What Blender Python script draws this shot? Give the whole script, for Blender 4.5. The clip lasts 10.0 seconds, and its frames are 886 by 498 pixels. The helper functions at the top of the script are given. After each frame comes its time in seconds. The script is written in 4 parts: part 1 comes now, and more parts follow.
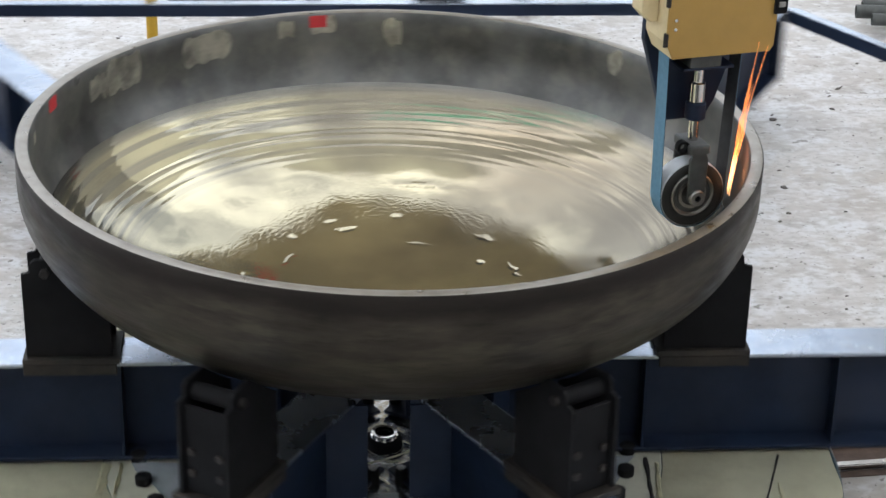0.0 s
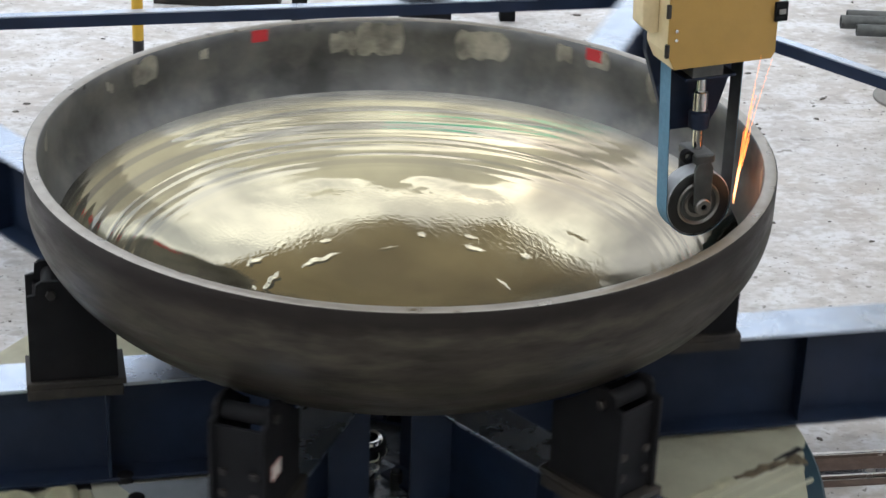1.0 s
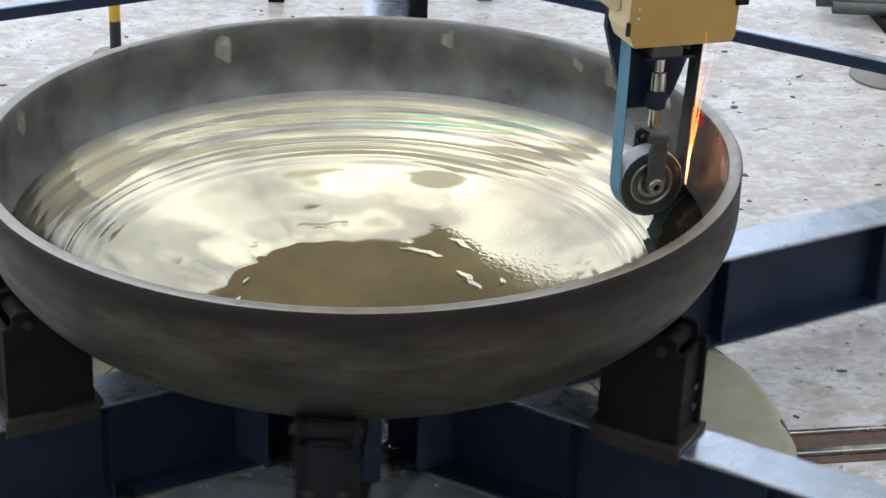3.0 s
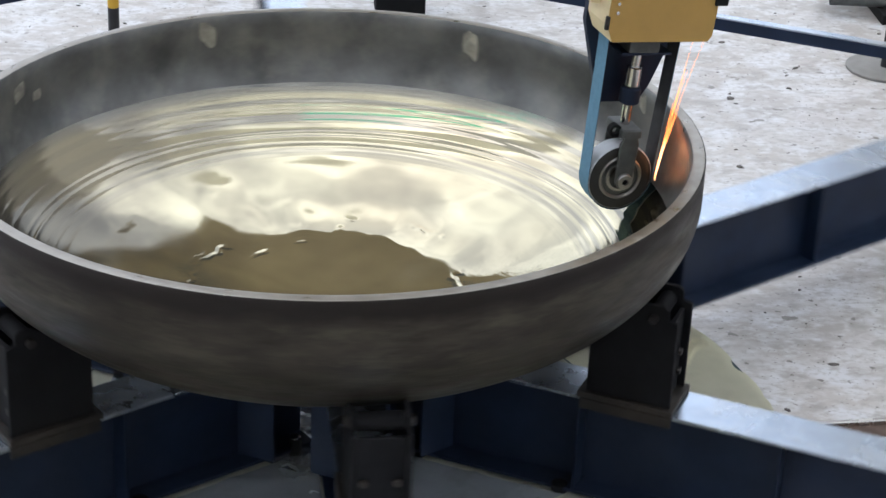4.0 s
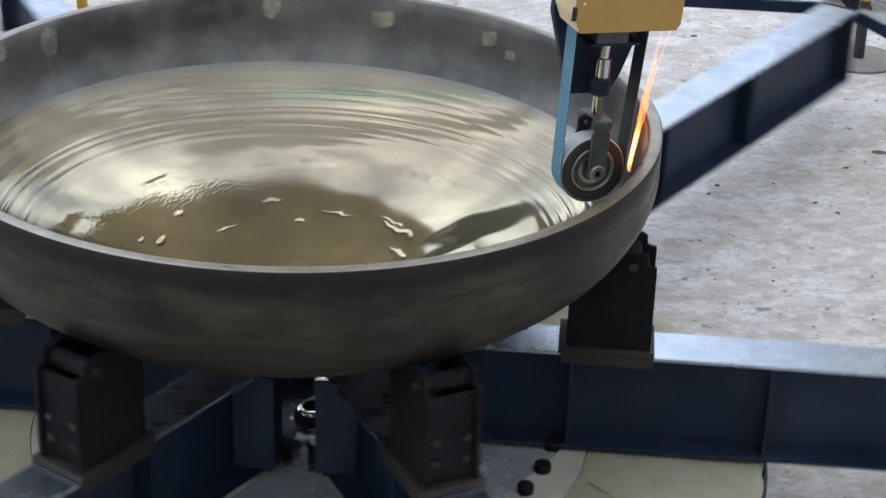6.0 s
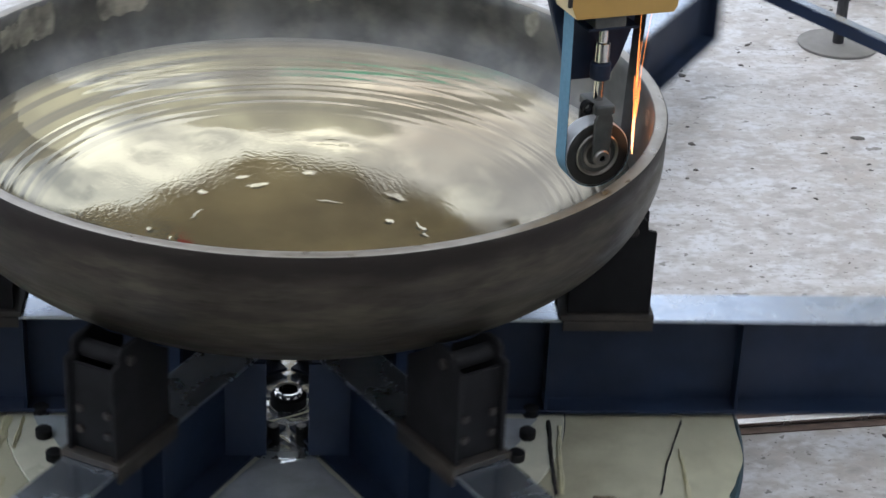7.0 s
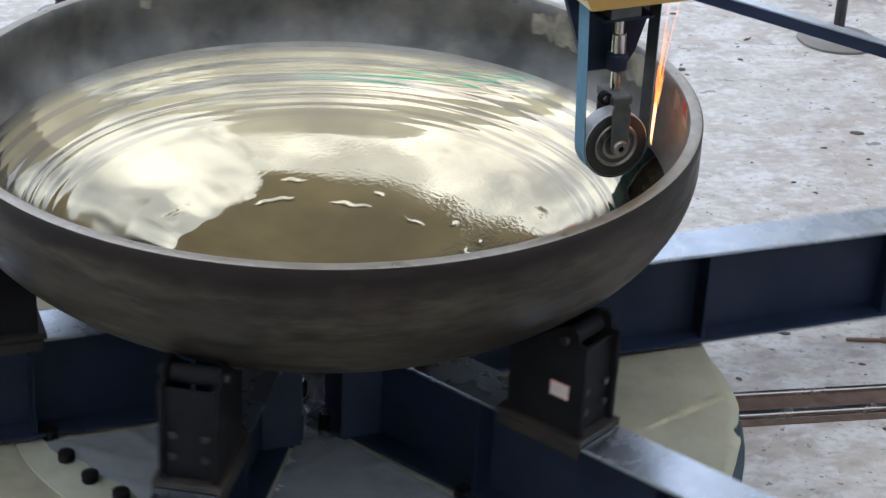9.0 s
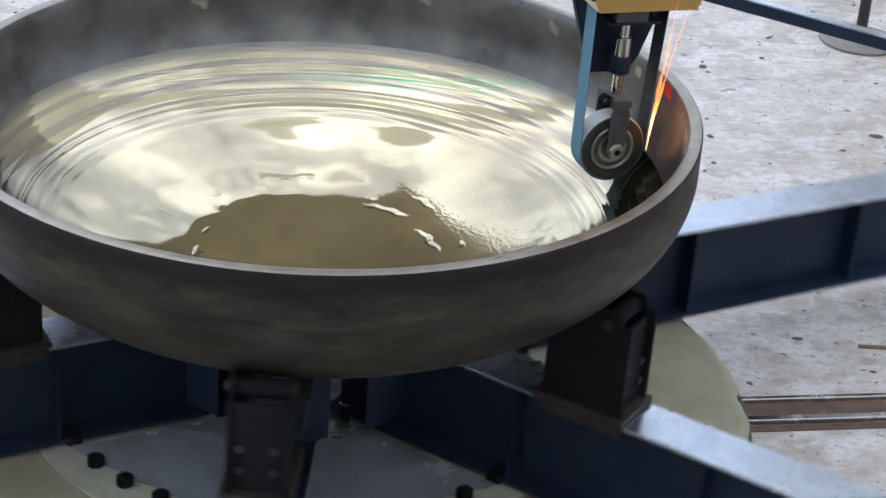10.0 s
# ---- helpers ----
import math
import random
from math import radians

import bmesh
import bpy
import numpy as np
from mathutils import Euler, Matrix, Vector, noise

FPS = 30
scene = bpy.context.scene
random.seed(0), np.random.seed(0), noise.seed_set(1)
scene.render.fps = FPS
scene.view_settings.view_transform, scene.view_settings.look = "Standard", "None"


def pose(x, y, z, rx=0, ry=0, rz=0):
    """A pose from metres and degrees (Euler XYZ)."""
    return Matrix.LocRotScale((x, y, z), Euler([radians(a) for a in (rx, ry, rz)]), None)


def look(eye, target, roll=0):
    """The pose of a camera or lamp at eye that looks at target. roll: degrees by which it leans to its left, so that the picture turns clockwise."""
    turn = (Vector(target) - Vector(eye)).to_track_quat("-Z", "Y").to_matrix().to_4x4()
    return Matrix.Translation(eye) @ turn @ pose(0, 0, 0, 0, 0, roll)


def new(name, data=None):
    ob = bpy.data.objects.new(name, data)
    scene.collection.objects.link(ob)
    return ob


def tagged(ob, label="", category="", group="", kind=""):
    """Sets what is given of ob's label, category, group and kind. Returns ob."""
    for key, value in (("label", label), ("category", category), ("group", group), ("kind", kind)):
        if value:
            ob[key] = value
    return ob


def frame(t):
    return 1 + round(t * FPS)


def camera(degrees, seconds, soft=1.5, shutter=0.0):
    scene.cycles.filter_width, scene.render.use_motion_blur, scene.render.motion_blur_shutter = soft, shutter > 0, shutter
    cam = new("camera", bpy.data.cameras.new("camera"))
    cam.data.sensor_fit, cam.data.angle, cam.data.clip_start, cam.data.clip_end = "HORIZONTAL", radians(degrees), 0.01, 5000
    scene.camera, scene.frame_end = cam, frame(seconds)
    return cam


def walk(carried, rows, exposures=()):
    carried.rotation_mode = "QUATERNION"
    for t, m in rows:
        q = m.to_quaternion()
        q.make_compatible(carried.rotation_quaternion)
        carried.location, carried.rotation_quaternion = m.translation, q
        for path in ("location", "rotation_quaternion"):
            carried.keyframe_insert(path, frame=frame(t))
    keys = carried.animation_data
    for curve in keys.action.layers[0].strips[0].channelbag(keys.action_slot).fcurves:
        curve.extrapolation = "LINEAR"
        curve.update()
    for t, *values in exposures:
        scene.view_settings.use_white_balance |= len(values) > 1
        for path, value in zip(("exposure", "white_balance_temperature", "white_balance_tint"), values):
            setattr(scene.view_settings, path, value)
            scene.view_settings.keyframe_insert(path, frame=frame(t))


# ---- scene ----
# ---------------------------------------------------------------- camera
EYE = {
    0.0: (-0.226, -5.859, 3.661, 4.05, 25.20, 1.19),
    0.5: (-0.238, -5.860, 3.640, 4.18, 25.22, 1.19),
    1.0: (-0.255, -5.854, 3.666, 4.75, 25.07, 2.17),
    1.5: (-0.252, -5.882, 3.644, 4.39, 24.63, 0.89),
    2.0: (-0.265, -5.864, 3.699, 5.22, 25.18, 2.35),
    3.5: (-0.241, -5.869, 3.680, 5.53, 25.86, 2.12),
    4.0: (-0.231, -5.880, 3.734, 5.46, 26.25, 2.60),
    4.5: (-0.219, -5.887, 3.752, 5.65, 26.57, 2.37),
    5.0: (-0.224, -5.867, 3.752, 6.00, 26.47, 1.85),
    5.5: (-0.175, -5.876, 3.693, 5.68, 25.92, 1.55),
    7.0: (-0.174, -5.846, 3.701, 6.69, 26.69, 2.59),
    7.5: (-0.191, -5.905, 3.698, 6.59, 26.61, 2.43),
    8.0: (-0.189, -5.873, 3.699, 6.60, 26.86, 2.55),
    8.5: (-0.195, -5.849, 3.673, 6.84, 26.63, 2.74),
    9.0: (-0.215, -5.850, 3.678, 7.01, 26.78, 3.15),
    9.5: (-0.242, -5.812, 3.729, 7.07, 27.42, 3.68),
    10.0: (-0.215, -5.826, 3.754, 6.55, 27.55, 4.64),
}


def sight(x, y, z, yaw, dip, roll):
    a, b = radians(yaw), radians(dip)
    way = Vector((math.sin(a) * math.cos(b), math.cos(a) * math.cos(b), -math.sin(b)))
    eye = Vector((x, y, z))
    return look(eye, eye + way, roll)


EXPOSURE = 0.59
cam = camera(25.30, 10.0, soft=1.5, shutter=0.5)
walk(cam, [(t, sight(*row)) for t, row in sorted(EYE.items())], exposures=[(0, EXPOSURE, 6060, 8), (2.2, EXPOSURE, 5960, 8), (3.5, EXPOSURE, 5840, 9), (7, EXPOSURE - 0.04, 5780, 9), (10, EXPOSURE - 0.06, 5720, 10)])

# ---------------------------------------------------------------- light
world = bpy.data.worlds.new("daylight")
scene.world = world
world.use_nodes = True
wn, wl = world.node_tree.nodes, world.node_tree.links
sky = wn.new("ShaderNodeTexSky")
sky.sky_type, sky.sun_disc = "NISHITA", False
sky.sun_elevation, sky.sun_rotation = radians(67), radians(-60)
sky.dust_density, sky.air_density = 4.0, 1.0
haze = wn.new("ShaderNodeMix")
haze.data_type = "RGBA"
haze.inputs["Factor"].default_value = 0.72
cloud_at = wn.new("ShaderNodeTexCoord")
cloud = wn.new("ShaderNodeTexNoise")
cloud.inputs["Scale"].default_value, cloud.inputs["Detail"].default_value = 4.6, 6.0
wl.new(cloud_at.outputs["Generated"], cloud.inputs["Vector"])
tone = wn.new("ShaderNodeValToRGB")
tone.color_ramp.elements[0].position, tone.color_ramp.elements[0].color = 0.42, (4.2, 4.2, 4.3, 1)
tone.color_ramp.elements[1].position, tone.color_ramp.elements[1].color = 0.60, (11.0, 10.9, 10.6, 1)
wl.new(cloud.outputs["Fac"], tone.inputs["Fac"])
wl.new(tone.outputs["Color"], haze.inputs["B"])
wl.new(sky.outputs[0], haze.inputs["A"])
wl.new(haze.outputs["Result"], wn["Background"].inputs["Color"])
wn["Background"].inputs["Strength"].default_value = 0.15
sun = new("sun", bpy.data.lights.new("sun", "SUN"))
sun.data.energy, sun.data.angle, sun.data.color = 0.5, radians(110), (1.0, 0.97, 0.93)
sun.matrix_basis = look((-14, 8, 38), (0, 0, 0))

# ---------------------------------------------------------------- materials


def material(name, color, rough=0.5, metal=0.0, vary=0.15, scale=6.0, bump=0.0, bump_scale=40.0, stain=None, stain_amount=0.5,
             stain_scale=2.0, coat=0.0, rough_vary=0.1, piece=0.0, stretch=(1, 1, 1)):
    """Base colour with grain, stains of a second colour, uneven gloss and fine relief."""
    m = bpy.data.materials.new(name)
    m.use_nodes = True
    n, l = m.node_tree.nodes, m.node_tree.links
    b = n["Principled BSDF"]
    b.inputs["Metallic"].default_value = metal
    b.inputs["Coat Weight"].default_value = coat
    co = n.new("ShaderNodeTexCoord")
    mp = n.new("ShaderNodeMapping")
    mp.inputs["Scale"].default_value = stretch
    l.new(co.outputs["Object"], mp.inputs["Vector"])

    def noise_tex(s, detail=6.0, rough_=0.6):
        t = n.new("ShaderNodeTexNoise")
        t.inputs["Scale"].default_value, t.inputs["Detail"].default_value, t.inputs["Roughness"].default_value = s, detail, rough_
        l.new(mp.outputs[0], t.inputs["Vector"])
        return t

    def ramp(src, lo, hi, a, c):
        r = n.new("ShaderNodeMapRange")
        r.inputs["From Min"].default_value, r.inputs["From Max"].default_value = lo, hi
        r.inputs["To Min"].default_value, r.inputs["To Max"].default_value = a, c
        l.new(src, r.inputs["Value"])
        return r.outputs[0]

    grain = noise_tex(scale)
    hsv = n.new("ShaderNodeHueSaturation")
    hsv.inputs["Color"].default_value = (*color, 1)
    value = ramp(grain.outputs["Fac"], 0.3, 0.7, 1 - vary, 1 + vary)
    if piece:
        info = n.new("ShaderNodeObjectInfo")
        add = n.new("ShaderNodeMath")
        add.operation = "MULTIPLY"
        l.new(value, add.inputs[0])
        l.new(ramp(info.outputs["Random"], 0, 1, 1 - piece, 1 + piece), add.inputs[1])
        value = add.outputs[0]
    l.new(value, hsv.inputs["Value"])
    out = hsv.outputs[0]
    if stain:
        mix = n.new("ShaderNodeMix")
        mix.data_type = "RGBA"
        s = noise_tex(stain_scale, 8.0, 0.65)
        l.new(ramp(s.outputs["Fac"], 0.48, 0.68, 0, stain_amount), mix.inputs["Factor"])
        l.new(out, mix.inputs["A"])
        mix.inputs["B"].default_value = (*stain, 1)
        out = mix.outputs["Result"]
    l.new(out, b.inputs["Base Color"])
    gl = noise_tex(scale * 0.7)
    l.new(ramp(gl.outputs["Fac"], 0.3, 0.7, max(0.02, rough - rough_vary), min(1, rough + rough_vary)), b.inputs["Roughness"])
    if bump:
        bn = noise_tex(bump_scale, 4.0)
        bp = n.new("ShaderNodeBump")
        bp.inputs["Strength"].default_value, bp.inputs["Distance"].default_value = 1.0, bump
        l.new(bn.outputs["Fac"], bp.inputs["Height"])
        l.new(bp.outputs[0], b.inputs["Normal"])
    return m


def concrete():
    """Pale worn workshop concrete: blotches, brown dust, dark specks and scars."""
    m = material("worn_concrete", (0.53, 0.505, 0.50), 0.38, vary=0.14, scale=1.6, bump=0.003, bump_scale=14,
                 stain=(0.36, 0.315, 0.275), stain_amount=0.55, stain_scale=0.9)
    n, l = m.node_tree.nodes, m.node_tree.links
    b = n["Principled BSDF"]
    old = b.inputs["Base Color"].links[0].from_socket
    co = n.new("ShaderNodeTexCoord")
    for s, lo, hi, stretch, dark in ((1.1, 0.44, 0.66, (0.9, 1.1, 1), (0.43, 0.385, 0.35)), (2.7, 0.48, 0.62, (0.8, 1.2, 1), (0.37, 0.335, 0.31)), (4.2, 0.48, 0.62, (0.9, 1.1, 1), (0.64, 0.64, 0.67)),
                                     (7.5, 0.54, 0.66, (0.8, 1.2, 1), (0.33, 0.30, 0.285)),
                                     (14.0, 0.50, 0.66, (0.8, 1.1, 1), (0.62, 0.61, 0.62)), (30.0, 0.48, 0.68, (0.8, 1.1, 1), (0.40, 0.375, 0.355)),
                                     (9.0, 0.68, 0.70, (0.8, 1.0, 1), (0.17, 0.155, 0.14)),
                                     (21.0, 0.66, 0.69, (0.9, 1, 1), (0.14, 0.125, 0.11)), (50.0, 0.65, 0.69, (0.9, 1, 1), (0.14, 0.125, 0.11))):
        mp = n.new("ShaderNodeMapping")
        mp.inputs["Scale"].default_value = stretch
        mp.inputs["Location"].default_value = (s * 0.37, s * 1.3, 0)
        l.new(co.outputs["Object"], mp.inputs["Vector"])
        t = n.new("ShaderNodeTexNoise")
        t.inputs["Scale"].default_value, t.inputs["Detail"].default_value, t.inputs["Roughness"].default_value = s, 3.5, 0.55
        l.new(mp.outputs[0], t.inputs["Vector"])
        r = n.new("ShaderNodeMapRange")
        r.inputs["From Min"].default_value, r.inputs["From Max"].default_value, r.inputs["To Max"].default_value = lo, hi, 0.85
        l.new(t.outputs["Fac"], r.inputs["Value"])
        mix = n.new("ShaderNodeMix")
        mix.data_type = "RGBA"
        l.new(r.outputs[0], mix.inputs["Factor"])
        l.new(old, mix.inputs["A"])
        mix.inputs["B"].default_value = (*dark, 1)
        old = mix.outputs["Result"]
    l.new(old, b.inputs["Base Color"])
    return m


DIM_WAY = (0.82, 0.57, 0)
RIPPLE_WAY = (-0.55, 0.84, 0)


def mirror_steel():
    """Belt-polished stainless plate: warm mirror with shallow dents and turning marks."""
    m = bpy.data.materials.new("polished_steel")
    m.use_nodes = True
    n, l = m.node_tree.nodes, m.node_tree.links
    b = n["Principled BSDF"]
    b.inputs["Metallic"].default_value = 1.0
    co = n.new("ShaderNodeTexCoord")

    def tex(s, detail, stretch=(1, 1, 1)):
        mp = n.new("ShaderNodeMapping")
        mp.inputs["Scale"].default_value = stretch
        l.new(co.outputs["Object"], mp.inputs["Vector"])
        t = n.new("ShaderNodeTexNoise")
        t.inputs["Scale"].default_value, t.inputs["Detail"].default_value = s, detail
        l.new(mp.outputs[0], t.inputs["Vector"])
        return t.outputs["Fac"]

    def spread(src, lo, hi):
        r = n.new("ShaderNodeMapRange")
        r.inputs["From Min"].default_value, r.inputs["From Max"].default_value = lo, hi
        l.new(src, r.inputs["Value"])
        return r.outputs[0]

    rm = n.new("ShaderNodeMapRange")
    rm.inputs["From Min"].default_value, rm.inputs["From Max"].default_value = 0.35, 0.7
    rm.inputs["To Min"].default_value, rm.inputs["To Max"].default_value = 0.04, 0.115
    l.new(tex(3.5, 5), rm.inputs["Value"])
    mix = n.new("ShaderNodeMix")
    mix.data_type = "RGBA"
    mix.inputs["A"].default_value, mix.inputs["B"].default_value = (0.585, 0.53, 0.365, 1), (0.39, 0.352, 0.255, 1)
    l.new(spread(tex(2.4, 3), 0.36, 0.66), mix.inputs["Factor"])
    # belt tracks round the knuckle: their dull and bright reflected rings are put into the colour
    cut = n.new("ShaderNodeVectorMath")
    cut.operation = "MULTIPLY"
    cut.inputs[1].default_value = (1, 1, 0)
    l.new(co.outputs["Object"], cut.inputs[0])
    far = n.new("ShaderNodeVectorMath")
    far.operation = "LENGTH"
    l.new(cut.outputs[0], far.inputs[0])
    ring = n.new("ShaderNodeTexNoise")
    ring.noise_dimensions = "1D"
    ring.inputs["Scale"].default_value, ring.inputs["Detail"].default_value = 34.0, 3.0
    l.new(far.outputs["Value"], ring.inputs["W"])
    amount = n.new("ShaderNodeMath")
    amount.operation = "MULTIPLY"
    l.new(spread(ring.outputs["Fac"], 0.44, 0.60), amount.inputs[0])
    l.new(spread(far.outputs["Value"], 0.80, 0.92), amount.inputs[1])
    ring_mix = n.new("ShaderNodeMix")
    ring_mix.data_type = "RGBA"
    l.new(amount.outputs[0], ring_mix.inputs["Factor"])
    l.new(mix.outputs["Result"], ring_mix.inputs["A"])
    ring_mix.inputs["B"].default_value = (0.34, 0.315, 0.255, 1)
    # one half is dimmed browner: a darker reflection of the surroundings put into the colour
    lean = n.new("ShaderNodeVectorMath")
    lean.operation = "DOT_PRODUCT"
    lean.inputs[1].default_value = DIM_WAY
    l.new(co.outputs["Object"], lean.inputs[0])
    total = n.new("ShaderNodeMath")
    total.operation = "ADD"
    l.new(lean.outputs["Value"], total.inputs[0])
    l.new(tex(3.0, 4), total.inputs[1])
    half = n.new("ShaderNodeMath")
    half.operation = "MULTIPLY"
    half.inputs[1].default_value = 0.9
    l.new(spread(total.outputs[0], 0.65, 1.15), half.inputs[0])
    dimmed = n.new("ShaderNodeMix")
    dimmed.data_type = "RGBA"
    l.new(half.outputs[0], dimmed.inputs["Factor"])
    l.new(ring_mix.outputs["Result"], dimmed.inputs["A"])
    dimmed.inputs["B"].default_value = (0.225, 0.20, 0.155, 1)
    # fine orange-peel ripple, strongest in a ring round the crown and on one side
    def ramp_r(lo, hi):
        r = n.new("ShaderNodeMapRange")
        r.interpolation_type = "SMOOTHSTEP"
        r.inputs["From Min"].default_value, r.inputs["From Max"].default_value = lo, hi
        l.new(far.outputs["Value"], r.inputs["Value"])
        return r.outputs[0]

    def times(a, c):
        t = n.new("ShaderNodeMath")
        t.operation = "MULTIPLY"
        l.new(a, t.inputs[0])
        l.new(c, t.inputs[1])
        return t.outputs[0]

    band = times(ramp_r(0.30, 0.50), ramp_r(0.86, 0.70))
    side = n.new("ShaderNodeVectorMath")
    side.operation = "DOT_PRODUCT"
    side.inputs[1].default_value = RIPPLE_WAY
    l.new(co.outputs["Object"], side.inputs[0])
    ripple = times(band, spread(side.outputs["Value"], -0.35, 0.25))
    fine = n.new("ShaderNodeBump")
    fine.inputs["Distance"].default_value = 0.0004
    l.new(ripple, fine.inputs["Strength"])
    l.new(tex(78, 2), fine.inputs["Height"])
    peel = n.new("ShaderNodeBump")
    peel.inputs["Distance"].default_value = 0.0001
    l.new(band, peel.inputs["Strength"])
    l.new(tex(20, 1), peel.inputs["Height"])
    l.new(peel.outputs[0], fine.inputs["Normal"])
    l.new(fine.outputs[0], b.inputs["Normal"])
    # coarser, greyer belt finish towards the wall
    grey = n.new("ShaderNodeMix")
    grey.data_type = "RGBA"
    l.new(ramp_r(1.075, 1.118), grey.inputs["Factor"])
    l.new(dimmed.outputs["Result"], grey.inputs["A"])
    grey.inputs["B"].default_value = (0.17, 0.165, 0.155, 1)
    l.new(grey.outputs["Result"], b.inputs["Base Color"])
    coarse = n.new("ShaderNodeMath")
    coarse.operation = "MULTIPLY_ADD"
    coarse.inputs[1].default_value = 0.10
    l.new(ramp_r(1.05, 1.13), coarse.inputs[0])
    l.new(rm.outputs[0], coarse.inputs[2])
    matt = n.new("ShaderNodeMath")
    matt.operation = "MULTIPLY_ADD"
    matt.inputs[1].default_value = 0.05
    l.new(half.outputs[0], matt.inputs[0])
    l.new(coarse.outputs[0], matt.inputs[2])
    l.new(matt.outputs[0], b.inputs["Roughness"])
    return m


def rim_band(m):
    """A dark ragged band round the shell just under the rim: the upright flange's dark reflection put into the colour.
    """
    n, l = m.node_tree.nodes, m.node_tree.links
    b = n["Principled BSDF"]
    old = b.inputs["Base Color"].links[0].from_socket
    co = n.new("ShaderNodeTexCoord")
    cut = n.new("ShaderNodeSeparateXYZ")
    l.new(co.outputs["Object"], cut.inputs[0])
    t = n.new("ShaderNodeTexNoise")
    t.inputs["Scale"].default_value, t.inputs["Detail"].default_value = 7.0, 4.0
    l.new(co.outputs["Object"], t.inputs["Vector"])
    wave = n.new("ShaderNodeMath")
    wave.operation = "MULTIPLY_ADD"
    wave.inputs[1].default_value = 0.09
    l.new(t.outputs["Fac"], wave.inputs[0])
    l.new(cut.outputs["Z"], wave.inputs[2])
    r = n.new("ShaderNodeMapRange")
    r.inputs["From Min"].default_value, r.inputs["From Max"].default_value, r.inputs["To Max"].default_value = -0.045, 0.0, 0.9
    l.new(wave.outputs[0], r.inputs["Value"])
    mix = n.new("ShaderNodeMix")
    mix.data_type = "RGBA"
    l.new(r.outputs[0], mix.inputs["Factor"])
    l.new(old, mix.inputs["A"])
    mix.inputs["B"].default_value = (0.018, 0.014, 0.013, 1)
    l.new(mix.outputs["Result"], b.inputs["Base Color"])


CONCRETE = concrete()
MIRROR = mirror_steel()
SATIN = material("satin_steel", (0.115, 0.114, 0.114), 0.36, 0.35, vary=0.6, scale=3.4, bump=0.0006, bump_scale=12, stain=(0.27, 0.255, 0.22), stain_amount=0.4, stain_scale=6.5, rough_vary=0.12)
SHELL = material("dull_steel_shell", (0.040, 0.034, 0.027), 0.45, 0.35, vary=0.45, scale=6.0, bump=0.0010, bump_scale=24, stain=(0.095, 0.084, 0.064), stain_amount=0.65, stain_scale=4.0, stretch=(1, 1, 4.0), rough_vary=0.16)
rim_band(SHELL)
SHELL.node_tree.nodes["Principled BSDF"].inputs["Specular IOR Level"].default_value = 0.22
LIP = material("ground_steel_lip", (0.32, 0.295, 0.26), 0.34, 1.0, vary=0.15, scale=20, bump=0.0004, bump_scale=60)
PALE_MARK = material("cleaned_steel_mark", (0.42, 0.40, 0.35), 0.42, 0.6, vary=0.5, scale=7, stain=(0.15, 0.145, 0.14), stain_amount=0.9, stain_scale=9)
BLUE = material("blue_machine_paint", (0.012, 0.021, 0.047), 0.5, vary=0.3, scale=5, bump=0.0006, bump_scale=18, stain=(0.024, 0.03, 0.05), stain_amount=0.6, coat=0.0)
# pale metallic colour puts the sky's sheen on the scuffed blue tops
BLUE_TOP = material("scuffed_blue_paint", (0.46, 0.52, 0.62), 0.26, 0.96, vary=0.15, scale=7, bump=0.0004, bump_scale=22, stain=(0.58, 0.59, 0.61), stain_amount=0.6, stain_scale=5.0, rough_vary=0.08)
BLACK = material("black_steel", (0.012, 0.012, 0.0135), 0.65, 0.0, vary=0.3, scale=9, bump=0.0006, stain=(0.02, 0.017, 0.014), stain_amount=0.6)
BLUE.node_tree.nodes["Principled BSDF"].inputs["Specular IOR Level"].default_value = 0.25
BLACK.node_tree.nodes["Principled BSDF"].inputs["Specular IOR Level"].default_value = 0.08
BROWN = material("greasy_brown_steel", (0.014, 0.0115, 0.010), 0.6, 0.0, vary=0.3, scale=10, bump=0.0008, stain=(0.045, 0.034, 0.025), stain_amount=0.6, stain_scale=8)
YELLOW = material("yellow_machine_paint", (0.40, 0.24, 0.06), 0.42, vary=0.07, scale=5, bump=0.0004, bump_scale=30, stain=(0.30, 0.18, 0.05), stain_amount=0.35, stain_scale=6)
YELLOW_PALE = material("faded_cream_paint", (0.70, 0.58, 0.36), 0.5, vary=0.08, scale=6, stain=(0.38, 0.28, 0.14), stain_amount=0.4, stain_scale=5)
BELT_BLUE = material("blue_abrasive_belt", (0.10, 0.21, 0.31), 0.75, vary=0.12, scale=60, bump=0.0003, bump_scale=300)
BELT_DARK = material("dark_belt_backing", (0.03, 0.033, 0.04), 0.6, vary=0.15, scale=40)
DULL = material("dull_steel", (0.30, 0.29, 0.28), 0.38, 0.9, vary=0.2, scale=20)
CHROME = material("bright_steel", (0.62, 0.61, 0.60), 0.16, 1.0, vary=0.1, scale=20, rough_vary=0.06)
GREY_CAST = material("grey_cast_steel", (0.10, 0.105, 0.105), 0.5, 0.5, vary=0.25, scale=18, bump=0.0006)
RUBBER = material("black_rubber", (0.02, 0.02, 0.02), 0.6, vary=0.2, scale=20, bump=0.0003, bump_scale=80)
WHITE_RUB = material("pale_worn_tread", (0.60, 0.63, 0.68), 0.7, vary=0.12, scale=25)
